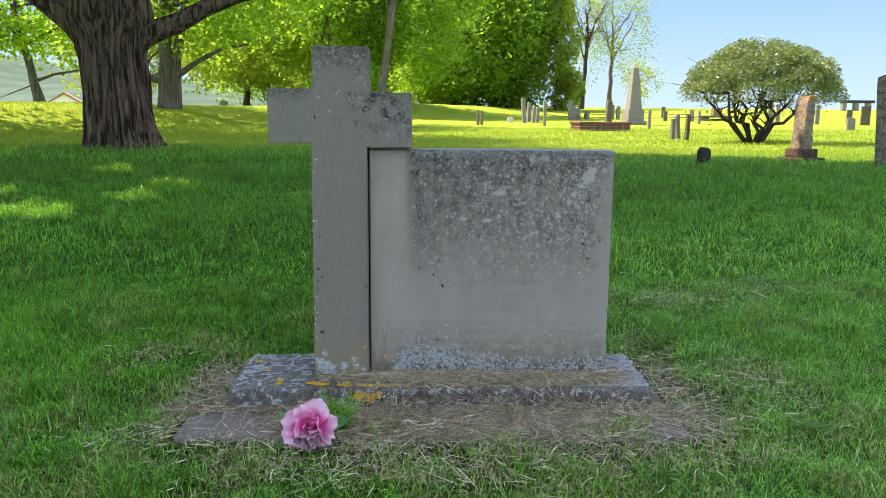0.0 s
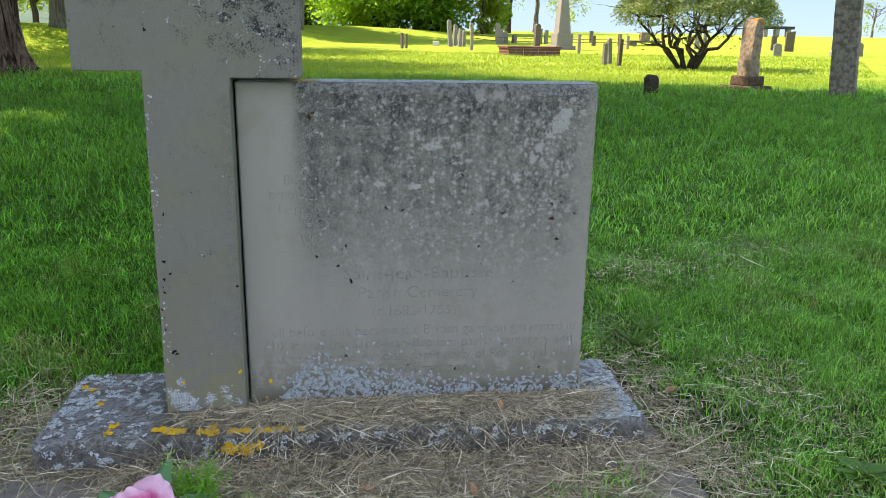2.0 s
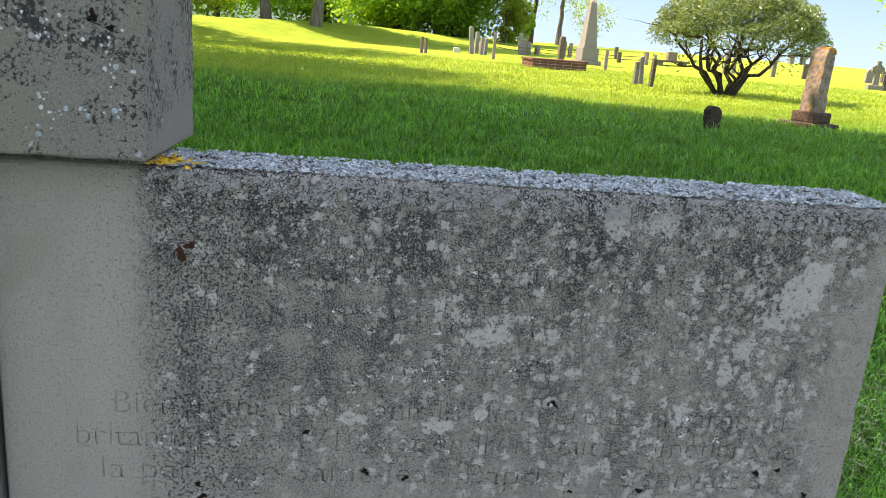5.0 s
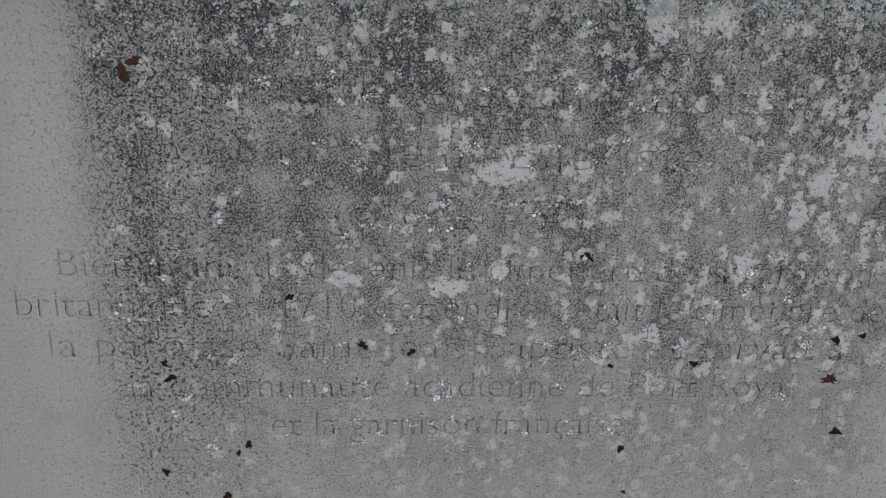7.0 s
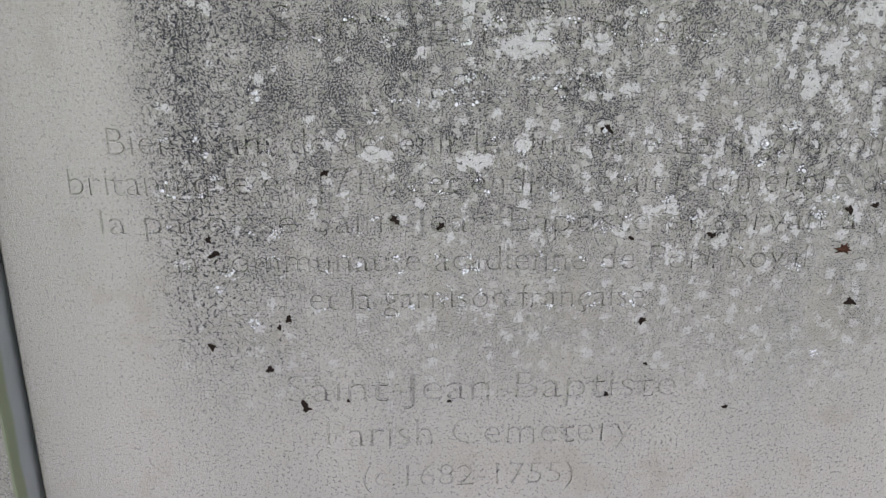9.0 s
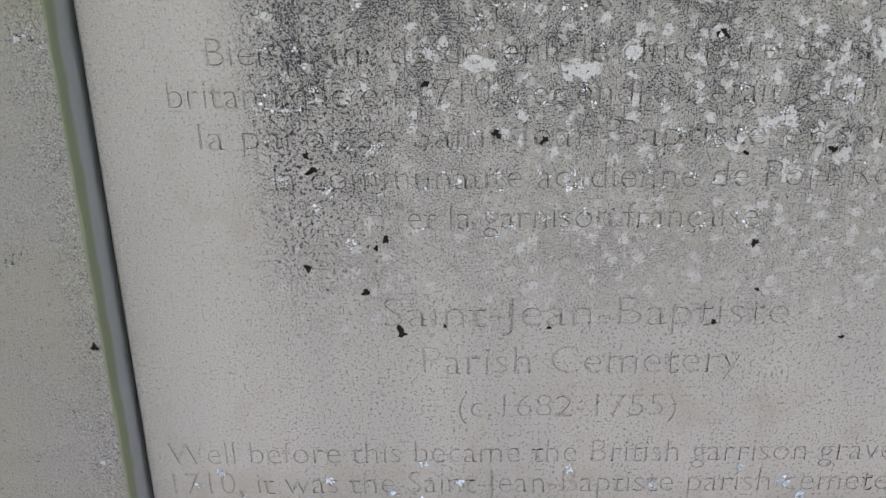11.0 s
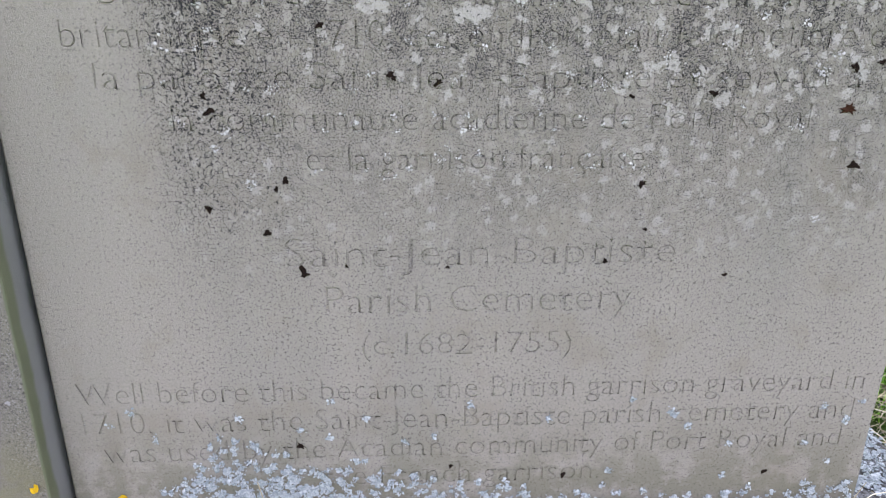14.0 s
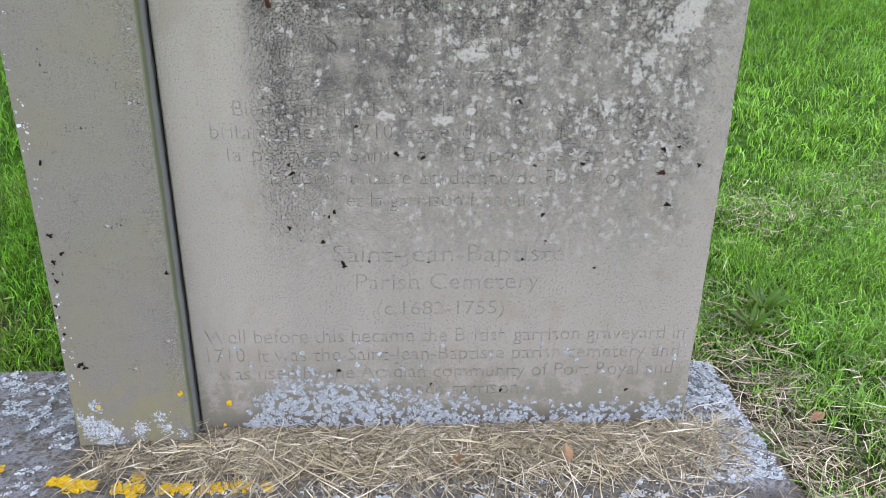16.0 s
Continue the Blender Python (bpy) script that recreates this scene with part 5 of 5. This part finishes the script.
FAR_TREES = [
    # x, y, trunk height, radius, lean, crown centre, crown radii, lobes, leaves, leaf size, leaves' material, bark
    (-8.5, 24.5, 4.2, 0.26, (0.1, 0), (-7.8, 25.0, 6.2), (5.6, 4.5, 3.6), 70, 17100, 0.145, M_LEAF, M_BARK_FAR, "maple with bright green leaves and a grey trunk"),
    (-14.2, 27.5, 3.6, 0.17, (-0.7, 0), (-14.6, 28, 5.6), (4.6, 4, 3.0), 50, 10450, 0.145, M_LEAF, M_BARK_FAR, "slender leaning maple with an airy crown"),
    (-9.2, 39.5, 3.6, 0.16, (0.3, 0), (-8.6, 40, 4.4), (4.6, 3.5, 3.0), 60, 15200, 0.158, M_LEAF_PALE, M_BARK_DARK, "small maple with yellow-green spring leaves"),
    (-4.2, 36.5, 6.5, 0.19, (-0.6, 0), (-4.2, 38, 7.2), (5.0, 4.5, 5.2), 64, 24700, 0.155, M_LEAF, M_BARK_FAR, "maple with yellow-green leaves and a grey trunk"),
    (-1.9, 34.5, 6.5, 0.20, (0.9, 0), (-0.4, 38, 7.4), (4.6, 4.0, 5.2), 60, 22800, 0.155, M_LEAF, M_BARK_FAR, "leaning grey-trunked maple with yellow-green leaves"),
    (2.0, 50.5, 5.0, 0.27, (0.3, 0), (2.4, 51, 6.0), (5.6, 5, 5.6), 120, 32300, 0.198, M_LEAF, M_BARK_DARK, "broad maple with a dense green crown to the ground"),
    (5.9, 51.0, 5.0, 0.27, (0.2, 0), (6.3, 51.5, 6.6), (3.2, 4, 6.2), 90, 24700, 0.198, M_LEAF_DARK, M_BARK_DARK, "dark green dense tree at the edge of the lawn"),
    (8.9, 50.0, 4.0, 0.13, (0.2, 0), (9.1, 49.8, 5.0), (1.8, 1.6, 4.0), 46, 9000, 0.16, M_LEAF_PALE, M_BARK_DARK, "small pale green tree at the edge of the lawn"),
    (10.1, 53.0, 1.8, 0.10, (0.0, 0), (10.0, 53, 2.3), (1.3, 1.3, 1.1), 26, 4940, 0.145, M_LEAF_DARK, M_BARK_DARK, "round green shrub at the edge of the lawn"),
    (-17.0, 46.0, 4.0, 0.2, (0, 0), (-17.0, 47, 5.5), (6, 4.5, 4.0), 60, 13300, 0.185, M_LEAF_PALE, M_BARK_DARK, "pale green spring maple beyond the bank"),
    (-2.5, 58.0, 5.0, 0.25, (0, 0), (-3.0, 60, 6.4), (8.0, 5, 6.0), 110, 26600, 0.238, M_LEAF_DARK, M_BARK_DARK, "dense green maple standing beyond the bank"),
    (-11.0, 62.0, 5.0, 0.25, (0, 0), (-11.0, 63, 6.5), (7.0, 5, 5.6), 80, 17100, 0.238, M_LEAF, M_BARK_DARK, "green maple standing beyond the bank"),
]
far_trees = [tree(*row, seed=40 + n) for n, row in enumerate(FAR_TREES)]
# low limbs that show beside the old maple
for which, pts, a, b in (
    (0, [(-0.1, 0, 0.95), (-0.6, -0.1, 1.12), (-1.3, -0.2, 1.05), (-2.2, -0.2, 1.55)], 0.15, 0.05),
    (0, [(0.15, 0, 1.0), (0.6, -0.1, 1.28), (1.1, -0.1, 1.62), (2.0, 0, 2.1), (2.8, 0, 2.2)], 0.13, 0.04),
    (0, [(0.26, 0.05, -0.05), (0.28, 0, 0.8), (0.36, 0, 1.8), (0.8, 0, 3.6)], 0.22, 0.13),
    (1, [(0.0, 0, 1.0), (0.6, 0, 1.22), (1.6, 0, 1.38), (2.4, 0.1, 1.28)], 0.06, 0.018),
    (1, [(-0.05, 0, 0.9), (-0.6, 0, 0.68), (-1.6, 0, 0.30)], 0.04, 0.012),
):
    n = len(pts)
    v, f = tube(pts, [a + (b - a) * i / (n - 1) for i in range(n)], 14, 0.12)
    put_mesh("limb", to_mesh("limb", [tuple(q) for q in v], f, M_BARK_FAR, True), far_trees[which])

# two half-bare trees against the sky, and bare ones far off
tree(11.7, 55.5, 5.5, 0.17, (0.3, 0), (11.9, 55.5, 8.0), (2.6, 2.6, 4.6), 60, 2600, 0.10, M_LEAF_PALE, M_BARK_DARK, "tall half-bare tree with sparse spring leaves", 61, 9, 12)
tree(14.2, 57.5, 5.5, 0.17, (0.1, 0), (14.4, 57.5, 7.0), (3.0, 2.6, 4.8), 70, 6000, 0.10, M_LEAF_PALE, M_BARK_FAR, "tall airy tree with sparse yellow-green leaves", 62, 9, 12)
tree(17.5, 62.0, 2.0, 0.08, (0.1, 0), (17.7, 62, 3.4), (2.0, 1.6, 2.0), 40, 1200, 0.12, M_LEAF_PALE, M_BARK_FAR, "thin bare grey tree on the crest", 63, 9, 9)
tree(47.0, 66.0, 2.4, 0.1, (0.1, 0), (47.0, 66, 4.0), (2.2, 1.6, 2.2), 40, 900, 0.14, M_LEAF_PALE, M_BARK_FAR, "thin bare grey tree on the crest", 64, 9, 9)
tree(20.5, 23.0, 3.4, 0.2, (0, 0), (20.2, 22.8, 5.0), (4.9, 4.0, 2.7), 50, 6500, 0.17, M_LEAF, M_BARK, "spreading maple with low drooping branches", 65)


# the round evergreen shrub with many crooked stems
def shrub(x, y):
    r2, g = random.Random(77), np.random.default_rng(77)
    ob = thing("rhododendron_bush", on_ground(x, y, 0.05), "wide rounded rhododendron bush with many crooked dark stems", "bush")
    for k in range(11):
        a = 2 * math.pi * k / 11 + r2.uniform(-0.2, 0.2)
        rad = r2.uniform(0.75, 1.55)
        tip = (math.cos(a) * rad, math.sin(a) * rad * 0.9, r2.uniform(1.1, 1.8))
        st = (math.cos(a) * 0.13, math.sin(a) * 0.13, 0.0)
        v, f = join(branches(r2, st, [tip], 0.055, 0.014, 8, 7, 0.35))
        put_mesh("stem", to_mesh("stem", v, f, M_BARK_DARK, True), ob)
    n = 38000
    d = g.normal(size=(n, 3))
    d[:, 2] = np.abs(d[:, 2])
    d /= np.linalg.norm(d, axis=1)[:, None]
    lobes = g.normal(size=(60, 3))
    lobes[:, 2] = np.abs(lobes[:, 2]) * 1.1
    lobes /= np.linalg.norm(lobes, axis=1)[:, None]
    near = (d @ lobes.T).max(1)
    rr = (0.66 + 0.40 * ramp(near, 0.90, 1.0)) * g.uniform(0.78, 1.02, n) ** 0.7 * (1 + 0.10 * np.sin(5 * np.arctan2(d[:, 1], d[:, 0]) + 3 * d[:, 2]))
    p = d * rr[:, None] * [1.66, 1.55, 1.22] + [0.12, 0, 0.95]
    drop = (g.uniform(size=n) < 0.62 * ramp(p[:, 2], 1.45, 1.05)) | ((p[:, 2] < 1.2) & (np.sin(p[:, 0] * 7 + p[:, 1] * 5) > 0.45))
    p = p[~drop]
    fringe = g.normal(size=(1500, 3)) * [0.72, 0.7, 0.20] + [0.05, 0, 1.0]
    fringe = fringe[(np.hypot(fringe[:, 0], fringe[:, 1]) > 0.7) & (np.hypot(fringe[:, 0], fringe[:, 1]) < 1.6)]
    v, f = leaves(g, np.concatenate([p, fringe]), 0.032, 0.7, 2.5)
    put_mesh("crown", to_mesh("crown", v, f, M_BUSH), ob, "leathery grey-green leaves")


shrub(7.60, 14.9)

# ---------------------------------------------------------------- distance
hx, hy = np.meshgrid(np.linspace(-1500, 300, 60), np.linspace(700, 1500, 8))
hz = -6 + 100 * np.sin((hy - 700) / 800 * math.pi / 2) * (0.75 + 0.25 * np.sin(hx / 210.0) + 0.12 * np.sin(hx / 67.0)) * ramp(hx, 150, -300)
hi = np.arange(hx.size).reshape(hx.shape)
hf = np.stack([hi[:-1, :-1], hi[:-1, 1:], hi[1:, 1:], hi[1:, :-1]], -1).reshape(-1, 4)
tagged(put_mesh("backdrop", to_mesh("backdrop", np.stack([hx, hy, hz], -1).reshape(-1, 3), hf, M_HILL, True)), "hazy wooded hills across the valley", "hill", kind="structure")

az = np.radians(np.linspace(-62, 62, 40))
el = np.linspace(-40, 1150, 12)
sx = np.sin(az)[None] * 2700 + 0 * el[:, None]
sy = np.cos(az)[None] * 2700 + 0 * el[:, None]
sz = el[:, None] + 0 * az[None]
si = np.arange(sx.size).reshape(sx.shape)
sf = np.stack([si[:-1, :-1], si[:-1, 1:], si[1:, 1:], si[1:, :-1]], -1).reshape(-1, 4)
tagged(put_mesh("backdrop", to_mesh("backdrop", np.stack([sx, sy, sz], -1).reshape(-1, 3), sf, M_SKY, True)), "clear pale blue sky beyond the cemetery", "sky", kind="structure")

ob = thing("house", pose(-49, 108, float(height(-49, 108)) - 0.3, 0, 0, 20), "white house with a reddish shingled gable roof", "house")
part("wall", outline([(-2.6, 0), (2.6, 0), (2.6, 2.4), (0, 4.0), (-2.6, 2.4)], -3.5, 3.5, 0.0), M_SIDING, ob)
for s in (-1, 1):
    bm = bmesh.new()
    vs = [bm.verts.new(q) for q in ((s * 3.0, -3.9, 2.2), (s * 3.0, 3.9, 2.2), (0, 3.9, 4.08), (0, -3.9, 4.08), (s * 3.0, -3.9, 2.38), (s * 3.0, 3.9, 2.38), (0, 3.9, 4.26), (0, -3.9, 4.26))]
    for q in ((0, 1, 2, 3), (4, 7, 6, 5), (0, 4, 5, 1), (3, 2, 6, 7), (0, 3, 7, 4), (1, 5, 6, 2)):
        bm.faces.new([vs[i] for i in q])
    bmesh.ops.recalc_face_normals(bm, faces=bm.faces[:])
    part("roof", bm, M_ROOF, ob)
for wx in (-1.2, 1.2):
    win = part("window", block(wx - 0.5, wx + 0.5, -3.56, -3.48, 1.0, 2.1, 0.0), M_SIDING, ob)
    part("pane", block(wx - 0.42, wx + 0.42, -3.58, -3.565, 1.08, 2.02, 0.0), M_GLASS, win)


# ---------------------------------------------------------------- grass and clippings
def blades(g, x, y, z, tall, wide, bend):
    """One curved tapering blade at each place: five vertices, three triangles."""
    n = len(x)
    a, b = g.uniform(0, 2 * np.pi, n), g.uniform(0, 2 * np.pi, n)
    base = np.stack([x, y, z], -1)
    side = np.stack([np.cos(a), np.sin(a), 0 * a], -1) * (wide / 2)[:, None]
    lean = np.stack([np.cos(b), np.sin(b), 0 * b], -1) * (bend * tall)[:, None]
    up = np.array([0, 0, 1.0]) * tall[:, None]
    m = base + up * 0.55 + lean * 0.3
    tip = base + up * (1 - 0.38 * bend[:, None]) + lean
    v = np.stack([base - side, base + side, m - side * 0.8, m + side * 0.8, tip], 1).reshape(-1, 3)
    k = np.arange(n)[:, None] * 5
    return v, np.concatenate([k + [0, 1, 3], k + [0, 3, 2], k + [2, 3, 4]])


def bare(x, y):
    """How much of the lawn is worn away: 1 on the stones and just before them."""
    stone_ = (x > np.where(y > -0.23, -0.47, -0.60)) & (x < 1.06) & (y > np.where((x > -0.22) & (x < 0.92), -0.335 + 0.03 * np.sin(9 * x), -0.40)) & (y < 0.30)
    d = np.hypot(np.clip(np.abs(x - 0.27) - 0.75, 0, None), np.clip(np.abs(y + 0.27) - 0.20, 0, None))
    front = np.exp(-((d / 0.10) ** 2)) * 0.55
    side = np.exp(-(((x - 1.15) / 0.16) ** 2 + ((y - 0.05) / 0.3) ** 2)) * 0.8
    dirt = np.exp(-(((x + 0.56) / 0.10) ** 2 + ((y - 0.02) / 0.12) ** 2)) * 0.8
    return np.where(stone_, 1.0, np.maximum(np.maximum(front, side), dirt))


def sow(g, n, xr, yr, keep):
    x, y = g.uniform(*xr, n), g.uniform(*yr, n)
    k = g.uniform(size=n) < keep(x, y)
    return x[k], y[k]


def clump_field(x, y, s):
    return 0.5 + 0.25 * np.sin(x * 3.1 * s + 1.3 * np.sin(y * 2.3 * s)) + 0.25 * np.sin(y * 3.7 * s + 1.7 * np.sin(x * 1.9 * s + 0.6))


def lawn_band(name, n, xr, yr, tall, wide, wedge, seed):
    g = np.random.default_rng(seed)
    x, y = sow(g, n, xr, yr, lambda a, b: (1 - bare(a, b)) * (np.abs(a - 0.35) < wedge * (b + 3.2)) * (0.35 + 0.3 * clump_field(a, b, 1.4) + 0.35 * clump_field(a, b, 5.0)))
    c = clump_field(x, y, 1.0)
    tuft = clump_field(x, y, 5.0) ** 2
    t = tall * g.uniform(0.45, 1.2, len(x)) * (0.5 + 0.5 * c + 0.75 * tuft)
    w = wide * g.uniform(0.7, 1.3, len(x))
    v, f = blades(g, x, y, height(x, y) - 0.014, t, w, g.uniform(0.2, 1.5, len(x)))
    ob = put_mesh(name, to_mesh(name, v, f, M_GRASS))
    tagged(ob, "dense green lawn grass, longer in places", "grass", kind="stuff")


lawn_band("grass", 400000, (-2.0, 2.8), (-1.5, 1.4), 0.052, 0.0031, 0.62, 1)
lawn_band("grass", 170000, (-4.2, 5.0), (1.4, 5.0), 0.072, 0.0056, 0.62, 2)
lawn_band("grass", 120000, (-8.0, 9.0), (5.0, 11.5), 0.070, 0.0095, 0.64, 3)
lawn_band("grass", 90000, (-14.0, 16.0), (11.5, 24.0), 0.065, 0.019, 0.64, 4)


def clippings(g, x, y, z, length, wide, heap=0.013):
    """Dry stalks lying about: thin bent strips of three pieces, raised a little at random."""
    n, k = len(x), 4
    a, turn = g.uniform(0, 2 * np.pi, n), g.normal(scale=0.5, size=n)
    pts = []
    px, py = x.copy(), y.copy()
    slope = g.normal(scale=11 * heap, size=n)
    pz = z + g.uniform(0.001, heap, n) + np.abs(slope) * length * 0.5
    for i in range(k):
        pts.append((px.copy(), py.copy(), pz.copy(), a.copy()))
        px, py, pz = px + np.cos(a) * length / 3, py + np.sin(a) * length / 3, pz + slope * length / 3
        a = a + turn / 3
    rows = []
    for i, (px, py, pz, a) in enumerate(pts):
        w = wide * (0.5 if i in (0, 3) else 1)
        off = np.stack([-np.sin(a) * w / 2, np.cos(a) * w / 2, g.normal(scale=0.3, size=n) * w], -1)
        c = np.stack([px, py, pz], -1)
        rows += [c - off, c + off]
    v = np.stack(rows, 1).reshape(-1, 3)
    b = np.arange(n)[:, None] * (2 * k)
    return v, np.concatenate([b + [2 * i, 2 * i + 1, 2 * i + 3, 2 * i + 2] for i in range(k - 1)])


g = np.random.default_rng(9)


def straw_on(name, x, y, z, label, long=0.055, heap=0.013):
    v, f = clippings(g, x, y, z, long * g.lognormal(0, 0.45, len(x)), 0.00125 * g.uniform(0.6, 1.5, len(x)), heap)
    tagged(put_mesh(name, to_mesh(name, v, f, M_STRAW)), label, "dry grass", kind="stuff")


n = 10500
x = g.uniform(-0.17, 0.93, n)
y = -0.006 - np.abs(g.normal(scale=0.075, size=n))
k = (y > -0.162 + 0.03 * ramp(x, 0.2, 0.0)) & ((x > 0.01) | (y < -0.04)) & (g.uniform(size=n) < 0.15 + 0.85 * ramp(x, -0.2, 0.1)) & (g.uniform(size=n) < 1 - 0.75 * ramp(x, 0.78, 0.93))
straw_on("dry_clippings", x[k], y[k], np.full(k.sum(), 0.0865), "pale dry grass clippings strewn on the plinth", 0.05, 0.0055)
n = 25000
x, y = g.uniform(-0.70, 1.2, n), -0.168 - np.abs(g.normal(scale=0.15, size=n))
k = g.uniform(size=n) < (0.25 + 0.75 * ramp(x, -0.55, -0.2)) * (1 - ramp(x, 1.0, 1.3)) * (1 - 0.5 * ramp(x, 0.9, 1.05)) * ramp(y, -0.95, -0.5) * (1 - 0.9 * ((x > 0.93) & (x < 1.05) & (y < -0.27) & (y > -0.39))) * np.clip(1.5 - ramp(y, -0.36, -0.5) * (0.35 + 1.6 * (clump_field(x, y, 4.5) < 0.52)), 0.04, 1) * (1 - ((x > -0.58) & (x < -0.27) & (y > -0.385) & (y < -0.19)) * 0.9)
straw_on("dry_clippings", x[k], y[k], np.maximum(height(x[k], y[k]), 0.004 * (y[k] > -0.385)), "dry grass clippings matted before the memorial")
n = 1300
x, y = g.uniform(-0.22, 0.97, n), -0.172 - np.abs(g.normal(scale=0.04, size=n))
straw_on("dry_clippings", x, y, np.full(n, 0.008), "dry stalks leaning on the plinth front", 0.05, 0.045)
n = 1500
x, y = g.uniform(-0.66, -0.46, n), g.uniform(-0.19, 0.30, n)
straw_on("dry_clippings", x, y, np.full(n, 0.008), "dry grass and litter along the plinth end", 0.045, 0.02)
n = 1100
x, y = g.normal(1.06, 0.075, n), g.normal(0.05, 0.2, n)
k = ((x > 0.99) | (y > 0.22)) & (y > -0.8)
straw_on("dry_clippings", x[k], y[k], height(x[k], y[k]) + 0.004, "dry grass clippings strewn beside the plinth")
for hx, hy, ax, ay, n in ((1.38, 0.98, 0.20, 0.10, 700), (1.95, 1.15, 0.22, 0.08, 420), (1.42, 0.05, 0.11, 0.16, 420), (-0.85, 0.35, 0.14, 0.10, 260), (0.10, -0.60, 0.34, 0.10, 1500), (0.75, -0.55, 0.25, 0.08, 700), (1.25, -0.12, 0.16, 0.20, 500), (1.08, 0.42, 0.10, 0.16, 300), (-0.72, -0.42, 0.10, 0.07, 220)):
    x, y = g.normal(hx, ax, n), g.normal(hy, ay, n)
    straw_on("dry_clippings", x, y, height(x, y) + g.uniform(0.004, 0.035, n), "thin patch of dry mown grass lying on the lawn", 0.04)
n = 1000
x, y = g.uniform(-2.0, 2.6, n), g.uniform(-1.2, 1.8, n)
k = ((x < -0.6) | (x > 1.05) | (y < -0.4) | (y > 0.3)) & (clump_field(x, y, 2.0) > 0.5)
straw_on("dry_clippings", x[k], y[k], height(x[k], y[k]) + 0.025 * g.uniform(size=k.sum()), "scattered dry grass stalks in the lawn", 0.036)

M_DRYLEAF = plain("dry_leaf", (0.20, 0.11, 0.06), (0.30, 0.18, 0.10), 60, 0.8)
r3 = random.Random(8)
for x, y, z in ((0.62, -0.12, 0.10), (0.30, -0.32, 0.022), (0.52, -0.36, 0.02), (0.84, -0.30, 0.02), (-0.02, -0.55, 0.02), (1.12, 0.05, 0.045), (-0.62, 0.04, 0.03), (0.44, -0.10, 0.10)):
    v, f = petal_mesh(r3, 0.030, 0.020, 0.005, 0.002)
    put_leaf = put_mesh("dry_leaf", to_mesh("dry_leaf", v, f, M_DRYLEAF, True), at=pose(x, y, z, r3.uniform(-20, 20), r3.uniform(-20, 20), r3.uniform(0, 360)))
    tagged(put_leaf, "small curled brown leaf among dry clippings", "leaf", "fallen leaves")

# ---------------------------------------------------------------- brick platform
platform = thing("brick_platform", on_ground(5.80, 22.5, 0.05, 4), "low red brick grave platform with worn coping", "grave surround")
W, D, COURSES, BL, BH = 1.62, 1.2, 3, 0.215, 0.068
part("core", block(-W / 2 + 0.012, W / 2 - 0.012, -D / 2 + 0.012, D / 2 - 0.012, 0, COURSES * 0.08 + 0.03, 0.0), M_MORTAR, platform)
brick_me = bpy.data.meshes.new("brick")
bm = block(-BL / 2, BL / 2, -0.05, 0.05, 0, BH, 0.004)
bm.to_mesh(brick_me)
bm.free()
brick_me.materials.append(M_BRICK)
for c in range(COURSES):
    z = 0.03 + c * 0.08
    for side in range(4):
        length = W if side % 2 == 0 else D - 0.2
        nb = int(length / (BL + 0.012))
        for i in range(nb):
            u = -length / 2 + (i + 0.5) * length / nb
            m = pose(u, -D / 2 + 0.05, z) if side == 0 else pose(u, D / 2 - 0.05, z) if side == 2 else pose(W / 2 - 0.05, u, z, 0, 0, 90) if side == 1 else pose(-W / 2 + 0.05, u, z, 0, 0, 90)
            put_mesh("brick", brick_me, platform, "", m)
part("coping", block(-W / 2 - 0.03, W / 2 + 0.03, -D / 2 - 0.03, D / 2 + 0.03, COURSES * 0.08 + 0.03, COURSES * 0.08 + 0.085, 0.01, (6, 4, 1), 0.008, 6), M_BRICK, platform)
